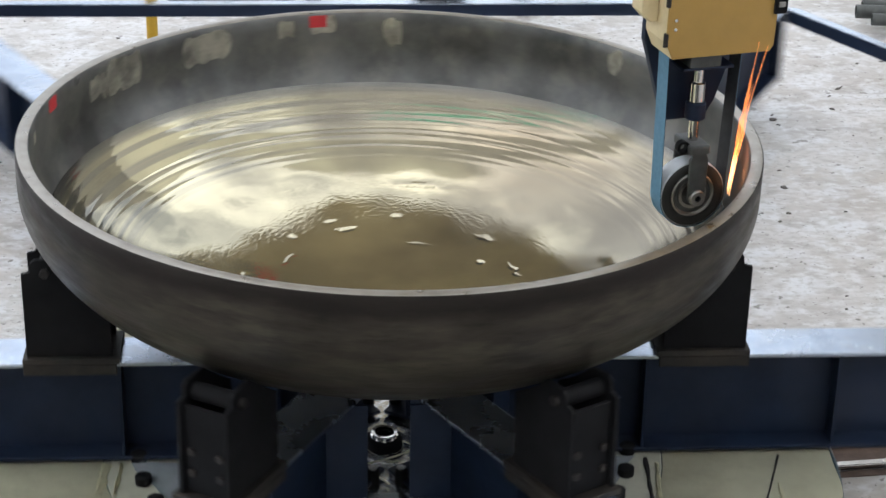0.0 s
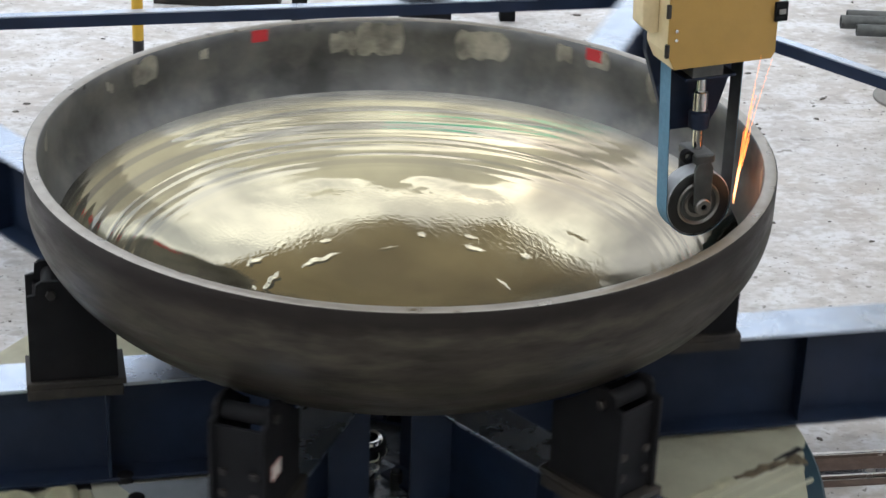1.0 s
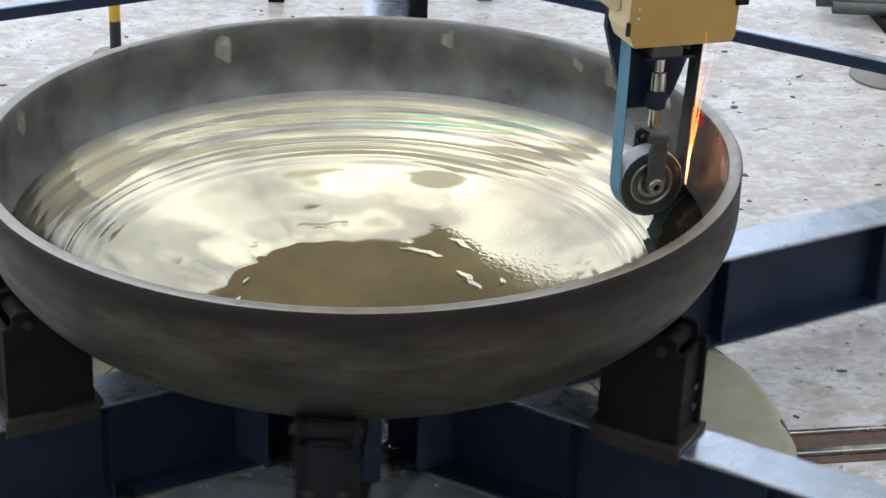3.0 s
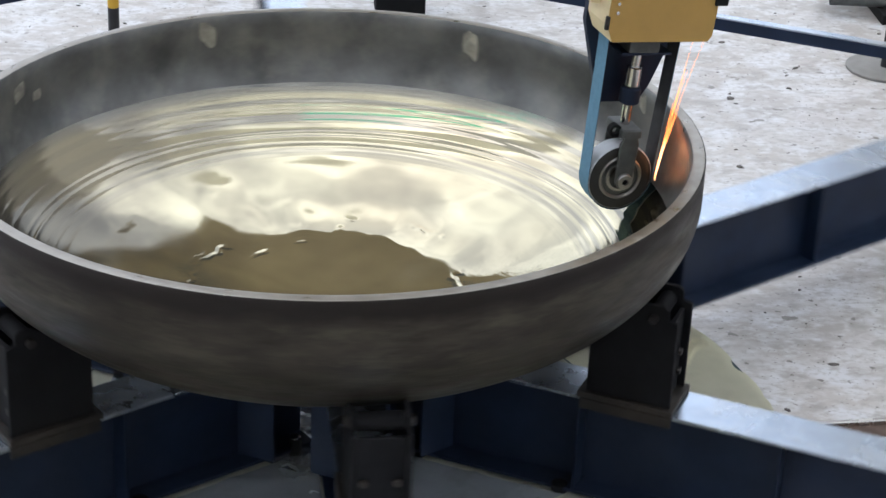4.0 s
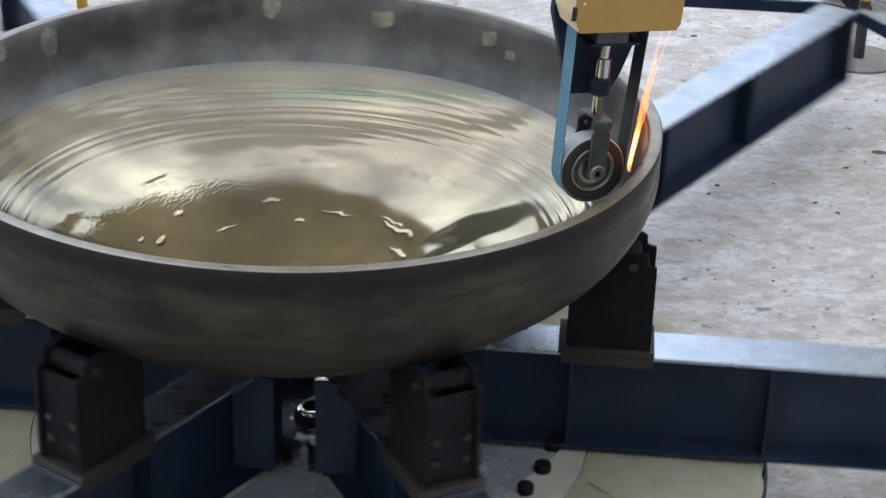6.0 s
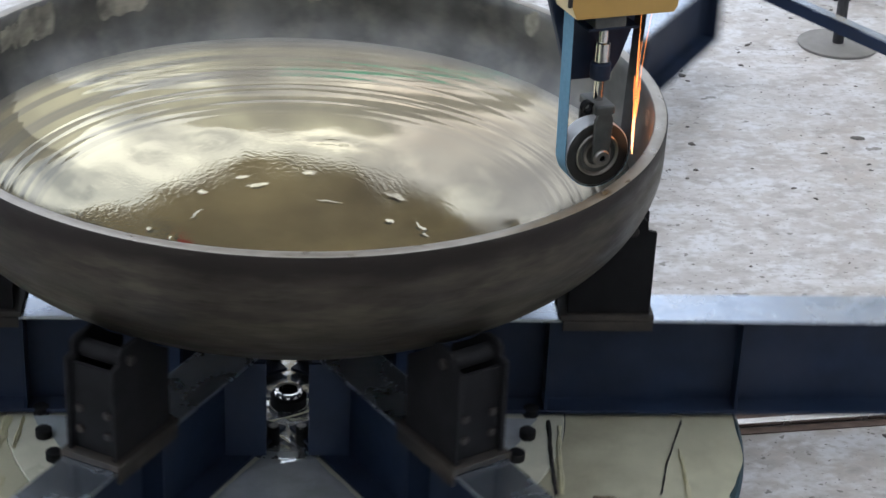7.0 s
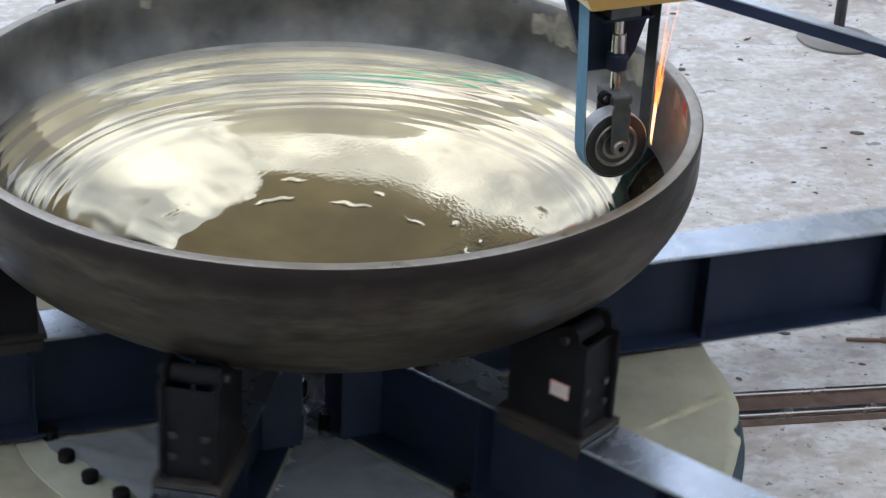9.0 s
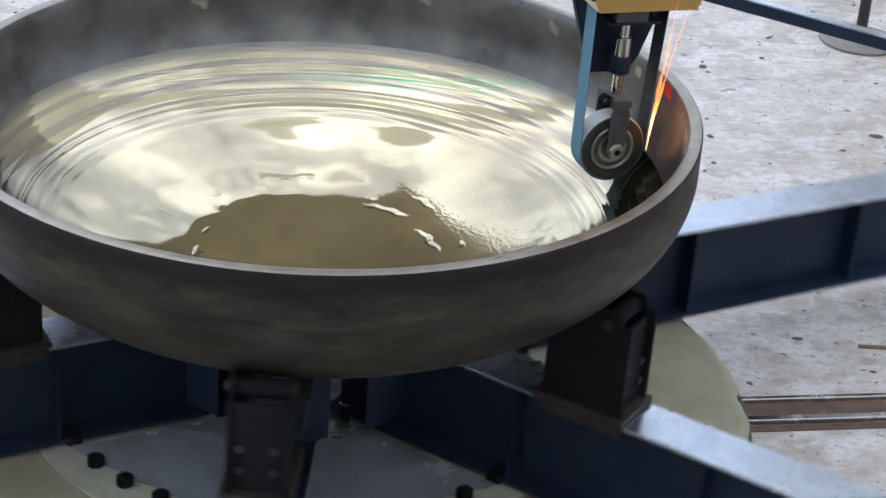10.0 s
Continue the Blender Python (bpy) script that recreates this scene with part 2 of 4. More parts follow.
SHEET = material("cream_oil_paper", (0.60, 0.58, 0.44), 0.42, vary=0.10, scale=4, bump=0.003, bump_scale=5, stain=(0.40, 0.37, 0.26), stain_amount=0.7, stain_scale=3.0)
TAPE = material("yellowed_tape", (0.62, 0.59, 0.42), 0.4, vary=0.2, scale=12, bump=0.002, bump_scale=30)
PLATE = material("filmed_plate", (0.47, 0.465, 0.385), 0.36, vary=0.15, scale=5, bump=0.0015, bump_scale=9, stain=(0.33, 0.33, 0.29), stain_amount=0.6, stain_scale=4)
WRAP = material("clear_wrap_film", (0.80, 0.83, 0.88), 0.10, 0.75, vary=0.2, scale=14, bump=0.002, bump_scale=45, coat=0.6, rough_vary=0.06)
FILM = material("milky_film", (0.72, 0.77, 0.84), 0.20, 0.6, vary=0.1, scale=6, bump=0.001, bump_scale=14, stain=(0.5, 0.52, 0.5), stain_amount=0.6, stain_scale=5)
TEAL = material("teal_machine_paint", (0.012, 0.034, 0.05), 0.4, vary=0.2, scale=6)
TEAR_SHADE = material("dark_tear", (0.022, 0.020, 0.022), 0.7, vary=0.4, scale=20)
STAIN = material("brown_stained_paper", (0.20, 0.155, 0.10), 0.7, vary=0.5, scale=25, bump=0.003, bump_scale=30, stain=(0.05, 0.038, 0.028), stain_amount=0.8, stain_scale=18)
RED = material("red_paper_mark", (0.55, 0.035, 0.045), 0.6, vary=0.1, scale=30)
TAG = material("paper_tag", (0.62, 0.56, 0.52), 0.7, vary=0.08, scale=50)
TAG_RED = material("red_tag_border", (0.50, 0.12, 0.10), 0.7, vary=0.1, scale=40)
RAIL_BRIGHT = material("worn_rail_head", (0.62, 0.60, 0.58), 0.22, 1.0, vary=0.12, scale=9, bump=0.0004)
RAIL_DIRT = material("rusty_rail_grime", (0.10, 0.065, 0.05), 0.8, vary=0.4, scale=14, bump=0.002, bump_scale=40)
POST_YELLOW = material("yellow_post_paint", (0.60, 0.36, 0.03), 0.45, vary=0.08, scale=9)
POST_BLACK = material("black_post_paint", (0.02, 0.02, 0.024), 0.45, vary=0.2, scale=9)
BASE_GREY = material("grey_base_plate", (0.22, 0.21, 0.20), 0.6, vary=0.15, scale=9, stain=(0.12, 0.11, 0.10))
WALL_MAT = material("workshop_wall", (0.68, 0.67, 0.65), 0.8, vary=0.08, scale=1.5)
GRIT = material("dark_grit", (0.12, 0.108, 0.10), 0.8, vary=0.4, scale=3)
SPLINTER = material("brown_wood", (0.22, 0.14, 0.09), 0.7, vary=0.3, scale=30)
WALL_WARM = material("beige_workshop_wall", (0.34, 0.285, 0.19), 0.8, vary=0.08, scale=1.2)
ROOF_MAT = material("roof_sheet", (0.66, 0.66, 0.65), 0.6, vary=0.1, scale=1.0)


def let_light_through(m, color, share):
    """Thin sheet that passes part of the daylight."""
    n, l = m.node_tree.nodes, m.node_tree.links
    thin = n.new("ShaderNodeBsdfTranslucent")
    thin.inputs["Color"].default_value = (*color, 1)
    mix = n.new("ShaderNodeMixShader")
    mix.inputs["Fac"].default_value = share
    l.new(n["Principled BSDF"].outputs[0], mix.inputs[1])
    l.new(thin.outputs[0], mix.inputs[2])
    l.new(mix.outputs[0], n["Material Output"].inputs["Surface"])


let_light_through(ROOF_MAT, (0.88, 0.87, 0.82), 0.84)
ROOF_GREEN = material("green_roof_sheet", (0.30, 0.55, 0.46), 0.6, vary=0.1, scale=1.0)
let_light_through(ROOF_GREEN, (0.50, 0.98, 0.82), 0.9)


def glow(name, color, strength):
    m = bpy.data.materials.new(name)
    m.use_nodes = True
    b = m.node_tree.nodes["Principled BSDF"]
    b.inputs["Base Color"].default_value = (*color, 1)
    b.inputs["Emission Color"].default_value = (*color, 1)
    b.inputs["Emission Strength"].default_value = strength
    return m


SPARK = glow("spark_orange", (1.0, 0.28, 0.06), 2.0)
SPARK_HOT = glow("spark_hot", (1.0, 0.45, 0.16), 3.0)

# ---------------------------------------------------------------- mesh helpers


def part(name, bm, mat, parent=None, label="", smooth=None):
    me = bpy.data.meshes.new(name)
    bmesh.ops.recalc_face_normals(bm, faces=bm.faces)
    bm.to_mesh(me)
    bm.free()
    for m in (mat if isinstance(mat, (list, tuple)) else [mat]):
        me.materials.append(m)
    if smooth is not None:
        me.polygons.foreach_set("use_smooth", [True] * len(me.polygons))
        me.set_sharp_from_angle(angle=radians(smooth))
    ob = new(name, me)
    ob.parent = parent
    if label:
        ob["label"] = label
    return ob


def again(ob, m, parent):
    """One more object on the same mesh."""
    o = new(ob.name.split(".")[0], ob.data)
    o.parent = parent
    o.matrix_basis = m
    if "label" in ob:
        o["label"] = ob["label"]
    return o


def box(bm, x0, x1, y0, y1, z0, z1, bevel=0.0, m=None):
    r = bmesh.ops.create_cube(bm, size=1.0)
    bmesh.ops.transform(bm, matrix=Matrix.Translation(((x0 + x1) / 2, (y0 + y1) / 2, (z0 + z1) / 2)) @ Matrix.Diagonal((x1 - x0, y1 - y0, z1 - z0, 1)), verts=r["verts"])
    vs = r["verts"]
    if bevel:
        es = list({e for v in vs for e in v.link_edges})
        g = bmesh.ops.bevel(bm, geom=es, offset=bevel, segments=2, affect="EDGES", profile=0.5)
        vs = list({v for f in g["faces"] for v in f.verts} | {v for v in vs if v.is_valid})
    if m is not None:
        bmesh.ops.transform(bm, matrix=m, verts=vs)
    return vs


def prism(bm, outline, y0, y1, bevel=0.0, m=None):
    """A plate: an outline in x and z, thick along y."""
    a = [bm.verts.new((x, y0, z)) for x, z in outline]
    c = [bm.verts.new((x, y1, z)) for x, z in outline]
    n = len(a)
    bm.faces.new(a)
    bm.faces.new(c[::-1])
    for i in range(n):
        bm.faces.new((a[i], c[i], c[(i + 1) % n], a[(i + 1) % n]))
    vs = a + c
    if bevel:
        es = list({e for v in vs for e in v.link_edges})
        g = bmesh.ops.bevel(bm, geom=es, offset=bevel, segments=1, affect="EDGES")
        vs = list({v for f in g["faces"] for v in f.verts} | {v for v in vs if v.is_valid})
    if m is not None:
        bmesh.ops.transform(bm, matrix=m, verts=vs)
    return vs


def lathe(bm, profile, steps=48, m=None, closed=True):
    """Turns (radius, z) points round z. Closed: the profile is a loop."""
    rings = []
    for r, z in profile:
        if r < 1e-6:
            rings.append([bm.verts.new((0, 0, z))])
        else:
            rings.append([bm.verts.new((r * math.cos(2 * math.pi * i / steps), r * math.sin(2 * math.pi * i / steps), z)) for i in range(steps)])
    pairs = list(zip(rings, rings[1:])) + ([(rings[-1], rings[0])] if closed else [])
    for a, c in pairs:
        if len(a) == 1 and len(c) == 1:
            continue
        for i in range(steps):
            j = (i + 1) % steps
            if len(a) == 1:
                bm.faces.new((a[0], c[i], c[j]))
            elif len(c) == 1:
                bm.faces.new((a[i], c[0], a[j]))
            else:
                bm.faces.new((a[i], c[i], c[j], a[j]))
    vs = [v for ring in rings for v in ring]
    if m is not None:
        bmesh.ops.transform(bm, matrix=m, verts=vs)
    return vs


def rod(bm, r, z0, z1, steps=20, m=None, chamfer=0.15):
    c = r * chamfer
    return lathe(bm, [(0, z0), (r - c, z0), (r, z0 + c), (r, z1 - c), (r - c, z1), (0, z1)], steps, m, closed=False)


def ease(v, lo, hi):
    u = min(1.0, max(0.0, (v - lo) / (hi - lo)))
    return u * u * (3 - 2 * u)


def empty(name, label, category, group=""):
    ob = new(name)
    ob.empty_display_size = 0.1
    return tagged(ob, label, category, group)


# ---------------------------------------------------------------- plan
OMEGA, PHASE = 51.7436, 0.117          # degrees a second, clockwise from above
R_DISH, RIM_Z, DEPTH, WALL = 1.2, 1.2835, 0.6846, 0.045
OFF = Vector((0.0204, 0.1001, 0))                # the dish sits off the table's axis
TILT_X, TILT_Y = -0.0106, 0.0084
BEAM_TOP, BEAM_BOTTOM, BEAM_HALF = 0.5371, 0.1664, 0.0915
TIE_R = 4.221
DISC_R, DISC_TOP = 1.54, 0.145


def turn(t):
    return pose(0, 0, 0, 0, 0, PHASE - OMEGA * t)


TIMES = [i * 0.1 for i in range(101)]

# ---------------------------------------------------------------- workshop
bm = bmesh.new()
box(bm, -60, 60, -60, 90, -0.2, 0)
ground = tagged(part("ground", bm, CONCRETE), "pale worn concrete workshop floor with dark specks", "floor", kind="structure")

HALL_X, HALL_Y0, HALL_Y1, HALL_Z = 24.0, -16.0, 9.0, 9.4


def wall_box(name, x0, x1, y0, y1, z0, z1, mat, label):
    bm = bmesh.new()
    box(bm, x0, x1, y0, y1, z0, z1)
    return tagged(part(name, bm, mat), label, "wall", kind="structure")


# unseen walls, added to close the hall and limit its daylight
wall_box("wall_south", -HALL_X, HALL_X, HALL_Y0 - 0.25, HALL_Y0, 0, HALL_Z, WALL_MAT, "plain grey unseen end wall")
wall_box("wall_east", HALL_X, HALL_X + 0.25, HALL_Y0, HALL_Y1, 0, 6.0, WALL_MAT, "plain grey unseen side wall")
wall_box("wall_west", -HALL_X - 0.25, -HALL_X, HALL_Y0, HALL_Y1, 0, 3.2, WALL_MAT, "plain grey unseen side wall")
# unseen wall, its outline fitted to the brown patch mirrored in the bowl
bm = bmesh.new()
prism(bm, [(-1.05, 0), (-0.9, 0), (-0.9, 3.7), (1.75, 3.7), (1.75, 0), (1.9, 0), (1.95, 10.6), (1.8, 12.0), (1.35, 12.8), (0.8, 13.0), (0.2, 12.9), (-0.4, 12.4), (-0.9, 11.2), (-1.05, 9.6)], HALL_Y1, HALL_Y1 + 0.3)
tagged(part("wall_north", bm, WALL_WARM), "unseen beige wall over a doorway, shaped for the bowl's brown reflection", "wall", kind="structure")
# unseen, added to darken what the bowl's left side mirrors
wall_box("wall_northeast", 4.4, HALL_X, HALL_Y1, HALL_Y1 + 0.25, 0, HALL_Z, WALL_MAT, "plain grey unseen end wall")
# unseen roof, laid out for the bowl's reflections: closed over the near half, then open bays between strips of sheet
bm = bmesh.new()
box(bm, -HALL_X, HALL_X, HALL_Y0, -8.6, HALL_Z, HALL_Z + 0.12)
for y0, y1 in ((-7.4, -6.8), (-5.7, -4.8), (-4.3, -3.7), (-3.3, -2.9), (-2.4, -1.9), (-1.6, -1.1), (0.4, 0.7), (1.3, 1.5), (2.5, 4.4)):
    box(bm, -HALL_X, HALL_X, y0, y1, HALL_Z, HALL_Z + 0.12)
box(bm, 0.6, HALL_X, -0.6, -0.1, HALL_Z, HALL_Z + 0.12)
box(bm, 4.4, HALL_X, 4.42, HALL_Y1 - 0.02, HALL_Z, HALL_Z + 0.12)
tagged(part("ceiling", bm, ROOF_MAT), "unseen translucent roof strips with open bays between, laid out for reflections", "ceiling", kind="structure")
# unseen green sheet, added to give the bowl's mirrored rings their teal lines
bm = bmesh.new()
box(bm, -HALL_X, 0.55, -0.6, -0.1, HALL_Z, HALL_Z + 0.12)
tagged(part("ceiling_green_sheet", bm, ROOF_GREEN), "unseen green translucent sheet, added to tint reflections", "ceiling", kind="structure")

# ---------------------------------------------------------------- turntable


def beam(parent, angle):
    """A radial wide-flange beam with web stiffeners."""
    m = pose(0, 0, 0, 0, 0, angle)
    r0, r1, w = 0.17, TIE_R - 0.06, BEAM_HALF
    bm = bmesh.new()
    box(bm, r0, r1, -0.006, 0.006, BEAM_BOTTOM + 0.0125, BEAM_TOP - 0.0125)
    web = part("beam", bm, BLUE, parent, "dark blue painted steel beam")
    web.matrix_basis = m
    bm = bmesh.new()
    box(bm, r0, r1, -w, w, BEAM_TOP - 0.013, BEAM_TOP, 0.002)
    part("top_flange", bm, BLUE_TOP, web, "scuffed blue top flange, sky sheen in its pale colour")
    bm = bmesh.new()
    box(bm, r0, r1, -w, w, BEAM_BOTTOM, BEAM_BOTTOM + 0.013, 0.002)
    part("bottom_flange", bm, BLUE, web)
    bm = bmesh.new()
    box(bm, r1, r1 + 0.012, -w, w, BEAM_BOTTOM, BEAM_TOP + 0.004)
    part("end_plate", bm, BLUE, web)
    bm = bmesh.new()
    prism(bm, [(-0.005, BEAM_BOTTOM + 0.0135), (0.005, BEAM_BOTTOM + 0.0135), (0.005, BEAM_TOP - 0.0135), (-0.005, BEAM_TOP - 0.0135)], 0.0065, w - 0.006)
    first = part("stiffener", bm, BLUE, web)
    first.matrix_basis = pose(0.88, 0, 0)
    for r in (0.88, 1.54, 2.3, 3.1):
        for side in (0, 180):
            if (r, side) != (0.88, 0):
                again(first, pose(r, 0, 0, 0, 0, side), web)
    return web


def strip(table, name, line, w0, w1, height, mat, label):
    """A narrow ragged strip along (radius, angle) points, lying on the paper covers."""
    pts = [Vector((r * math.cos(radians(a)), r * math.sin(radians(a)), 0)) for r, a in line]
    bm = bmesh.new()
    before = None
    steps = 14 * (len(pts) - 1)
    for i in range(steps + 1):
        u = i / steps * (len(pts) - 1)
        k = min(int(u), len(pts) - 2)
        way = (pts[k + 1] - pts[k]).normalized()
        across = Vector((-way.y, way.x, 0))
        c = pts[k].lerp(pts[k + 1], u - k)
        w = (w0 + (w1 - w0) * i / steps) * (1 + 0.7 * noise.noise((c.x * 22, c.y * 22, 3)))
        drift = 0.4 * w * noise.noise((c.x * 13, c.y * 13, 9))
        rise = height * (0.6 + 0.6 * noise.noise((c.x * 18, c.y * 18, 5)))
        row = [bm.verts.new(c + across * (drift + v) + Vector((0, 0, 0.1515 + h))) for v, h in ((-w, 0.0), (-w * 0.4, 0.003 + rise), (w * 0.1, 0.002 + rise * 0.3), (w * 0.5, 0.0025 + rise * 0.6), (w, 0.0))]
        if before:
            for k in range(4):
                bm.faces.new((before[k], row[k], row[k + 1], before[k + 1]))
        before = row
    bmesh.ops.solidify(bm, geom=bm.faces[:], thickness=0.002)
    return part(name, bm, mat, table, label, smooth=60)


def turntable():
    table = empty("turntable", "dark blue six-armed turntable with paper-covered round base", "turntable")
    bm = bmesh.new()
    lathe(bm, [(0, 0.03), (DISC_R - 0.06, 0.03), (DISC_R + 0.02, 0.05), (DISC_R + 0.025, 0.115), (DISC_R + 0.015, 0.125), (0, 0.125)], 96, closed=False)
    part("base_disc", bm, TEAL, table, "round teal painted base disc", smooth=35)
    bm = bmesh.new()
    lathe(bm, [(0, 0.1262), (0.952, 0.1262), (0.952, 0.147), (0.949, 0.15), (0, 0.15)], 72, closed=False)
    part("bolt_plate", bm, PLATE, table, "film-covered pale bolted centre plate", smooth=35)
    bm = bmesh.new()
    lathe(bm, [(0, 0), (0.026, 0), (0.028, 0.004), (0.028, 0.03), (0.02, 0.036), (0, 0.036)], 12, closed=False)
    bolt = part("bolt", bm, BLACK, table, "black bolt head", smooth=40)
    k = 0
    for i in range(36):
        a = radians(5.0 + 10 * i)
        m = pose(0.835 * math.cos(a), 0.835 * math.sin(a), 0.15)
        if k == 0:
            bolt.matrix_basis = m
        else:
            again(bolt, m, table)
        k += 1
    # six paper sectors, creased and curling at the rim
    rng = random.Random(7)
    for s in range(6):
        bm = bmesh.new()
        nr, na = 26, 60
        grid = []
        ph = rng.uniform(0, 9)
        for i in range(na + 1):
            a = radians(s * 60 + 30 + (i / na - 0.5) * 59.6)
            row = []
            edge_r = DISC_R + 0.008 + 0.022 * noise.noise((a * 9, ph, 0)) - 0.05 * max(0, noise.noise((a * 17, ph, 4)) - 0.25)
            edge_r -= 0.05 * ease(math.degrees(a), 22, 36) * (1 - ease(math.degrees(a), 46, 55))
            for j in range(nr + 1):
                r = 0.955 + (edge_r - 0.955) * j / nr
                x, y = r * math.cos(a), r * math.sin(a)
                z = 0.150 + 0.0014 * noise.noise((x * 2.2, y * 2.2, s)) + 0.0005 * noise.noise((x * 7, y * 7, s))
                if j == nr:
                    z -= 0.008
                row.append(bm.verts.new((x, y, z)))
            grid.append(row)
        for p, q in zip(grid, grid[1:]):
            for j in range(nr):
                bm.faces.new((p[j], q[j], q[j + 1], p[j + 1]))
        bmesh.ops.solidify(bm, geom=bm.faces[:], thickness=0.003)
        part("cover_paper", bm, SHEET, table, "creased cream oil-paper cover", smooth=60)
    # crumpled tape seams, folds and tears, as (radius, angle) along each strip with its widths
    for line, w0, w1 in ((((1.0, 26.4), (1.12, 35.5), (1.247, 42.5)), 0.010, 0.022), (((1.02, 207), (1.25, 220), (1.50, 229.7)), 0.012, 0.032),
                         (((0.993, 284.2), (1.192, 280.2), (1.373, 278.4), (1.541, 282.1)), 0.008, 0.036), (((1.345, 347.4), (1.449, 333.2)), 0.006, 0.011),
                         (((0.945, 185.7), (0.993, 197.1)), 0.014, 0.016), (((0.893, 186.1), (0.944, 198.2)), 0.007, 0.008),
                         (((0.935, 351), (0.955, 341), (1.05, 327.5)), 0.007, 0.012), (((1.04, 82), (1.28, 96), (1.51, 104)), 0.010, 0.028), (((1.05, 132), (1.50, 146)), 0.010, 0.024)):
        strip(table, "tape_seam", line, w0, w1, 0.007, TAPE, "crumpled yellowed tape seam")
    for line in (((1.22, 34), (1.497, 46.6)), ((1.30, 33.8), (1.52, 44)), ((1.10, 30), (1.45, 47.5))):
        strip(table, "paper_fold", line, 0.004, 0.010, 0.006, SHEET, "sharp fold in the cream paper")
    for line, w0, w1, mat in ((((0.896, 352.9), (0.916, 343.7), (0.978, 332.7), (1.035, 326.8)), 0.008, 0.006, TEAR_SHADE), (((1.355, 355.3), (1.312, 343.2), (1.333, 335.0)), 0.004, 0.003, TEAR_SHADE),
                              (((1.30, 277.8), (1.392, 277.0), (1.534, 278.3)), 0.003, 0.020, TEAR_SHADE), (((1.40, 48.2), (1.51, 51.6)), 0.004, 0.016, TEAR_SHADE)):
        strip(table, "paper_tear", line, w0, w1, 0.002, mat, "dark tears and rag shadow on the paper cover")
    strip(table, "loose_rag", ((1.26, 244.3), (1.14, 246.4), (1.00, 246.2)), 0.020, 0.034, 0.030, TAPE, "crumpled torn end of cream paper")
    # dark strip along the rag: its shadow painted on the paper
    strip(table, "paper_tear", ((1.21, 242.8), (1.08, 244.9), (0.95, 244.7)), 0.018, 0.026, 0.004, TEAR_SHADE, "dark tears and rag shadow on the paper cover")
    for line, w0, w1 in ((((1.247, 42.5), (1.349, 45.2), (1.505, 49.0)), 0.008, 0.036), (((1.145, 328.8), (1.313, 330.8)), 0.030, 0.034)):
        strip(table, "stained_crumple", line, w0, w1, 0.010, STAIN, "brown stained crumple of paper")
    for k in range(6):
        beam(table, 60 * k)
    # tie rails between the beam ends
    for k in range(6):
        a, c = radians(60 * k), radians(60 * k + 60)
        p, q = Vector((TIE_R * math.cos(a), TIE_R * math.sin(a), 0)), Vector((TIE_R * math.cos(c), TIE_R * math.sin(c), 0))
        mid, d = (p + q) / 2, (q - p).normalized()
        L = (q - p).length / 2 - 0.11
        bm = bmesh.new()
        prism(bm, [(-L, BEAM_TOP - 0.062), (L, BEAM_TOP - 0.062), (L, BEAM_TOP - 0.004), (-L, BEAM_TOP - 0.004)], -0.006, 0.0)
        m = Matrix.Translation(mid) @ pose(0, 0, 0, 0, 0, 60 * k + 120)
        tie = part("tie_rail", bm, BLUE, table, "dark blue angle-iron tie rail")
        tie.matrix_basis = m
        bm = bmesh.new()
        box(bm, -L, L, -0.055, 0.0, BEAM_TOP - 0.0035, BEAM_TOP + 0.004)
        part("rail_flange", bm, BLUE_TOP, tie, "scuffed blue top face of the rail, paled for sky sheen")
    # centre: a pipe stub with a bright collar, studs, and gusset plates between the beams
    bm = bmesh.new()
    lathe(bm, [(0.036, 0.15), (0.062, 0.15), (0.062, 0.185), (0.05, 0.19), (0.036, 0.19)], 32)
    part("pipe_stub", bm, BLACK, table, "dark pipe stub at the centre", smooth=40)
    bm = bmesh.new()
    lathe(bm, [(0.034, 0.1905), (0.05, 0.1905), (0.05, 0.204), (0.045, 0.208), (0.034, 0.206)], 32)
    part("pipe_collar", bm, CHROME, table, "bright pipe collar", smooth=40)
    for k in range(6):
        a = 60 * k + 30
        half = 0.37 * math.tan(radians(30)) - 0.012
        for side in (-1, 1):
            bm = bmesh.new()
            y0, y1 = sorted((side * 0.068, side * half))
            box(bm, 0.364, 0.376, y0, y1, BEAM_BOTTOM + 0.014, BEAM_TOP - 0.014)
            g = part("gusset", bm, BLUE, table, "dark blue gusset plate between beams")
            g.matrix_basis = pose(0, 0, 0, 0, 0, a)
            bm = bmesh.new()
            rod(bm, 0.021, 0.1505, 0.214, 16, pose(0.255, side * 0.047, 0))
            stud = part("stud", bm, BLACK, table, "black clamp stud", smooth=40)
            stud.matrix_basis = pose(0, 0, 0, 0, 0, a)
            bm = bmesh.new()
            rod(bm, 0.019, 0.2145, 0.221, 16, pose(0.255, side * 0.047, 0))
            part("stud_cap", bm, CHROME, stud, "bright stud end", smooth=40)
        # a taut sheet of film over the plate between the beams
        bm = bmesh.new()
        grid = []
        for i in range(33):
            r = 0.31 + 0.48 * i / 32
            half = 0.577 * r - 0.112 - 0.006 * abs(noise.noise((i * 0.4, k, 6)))
            row = []
            for j in range(17):
                u = (j / 16 - 0.5) * 2 * half
                pleat = max(0.0, 1 - 7 * abs(noise.noise((r * 5 + u * 2.2, (u - r * 0.4) * 1.5, k))))
                row.append(bm.verts.new((r + (0.03 * noise.noise((u * 9, k, 2)) if i == 32 else 0), u, 0.1535 + 0.007 * pleat)))
            grid.append(row)
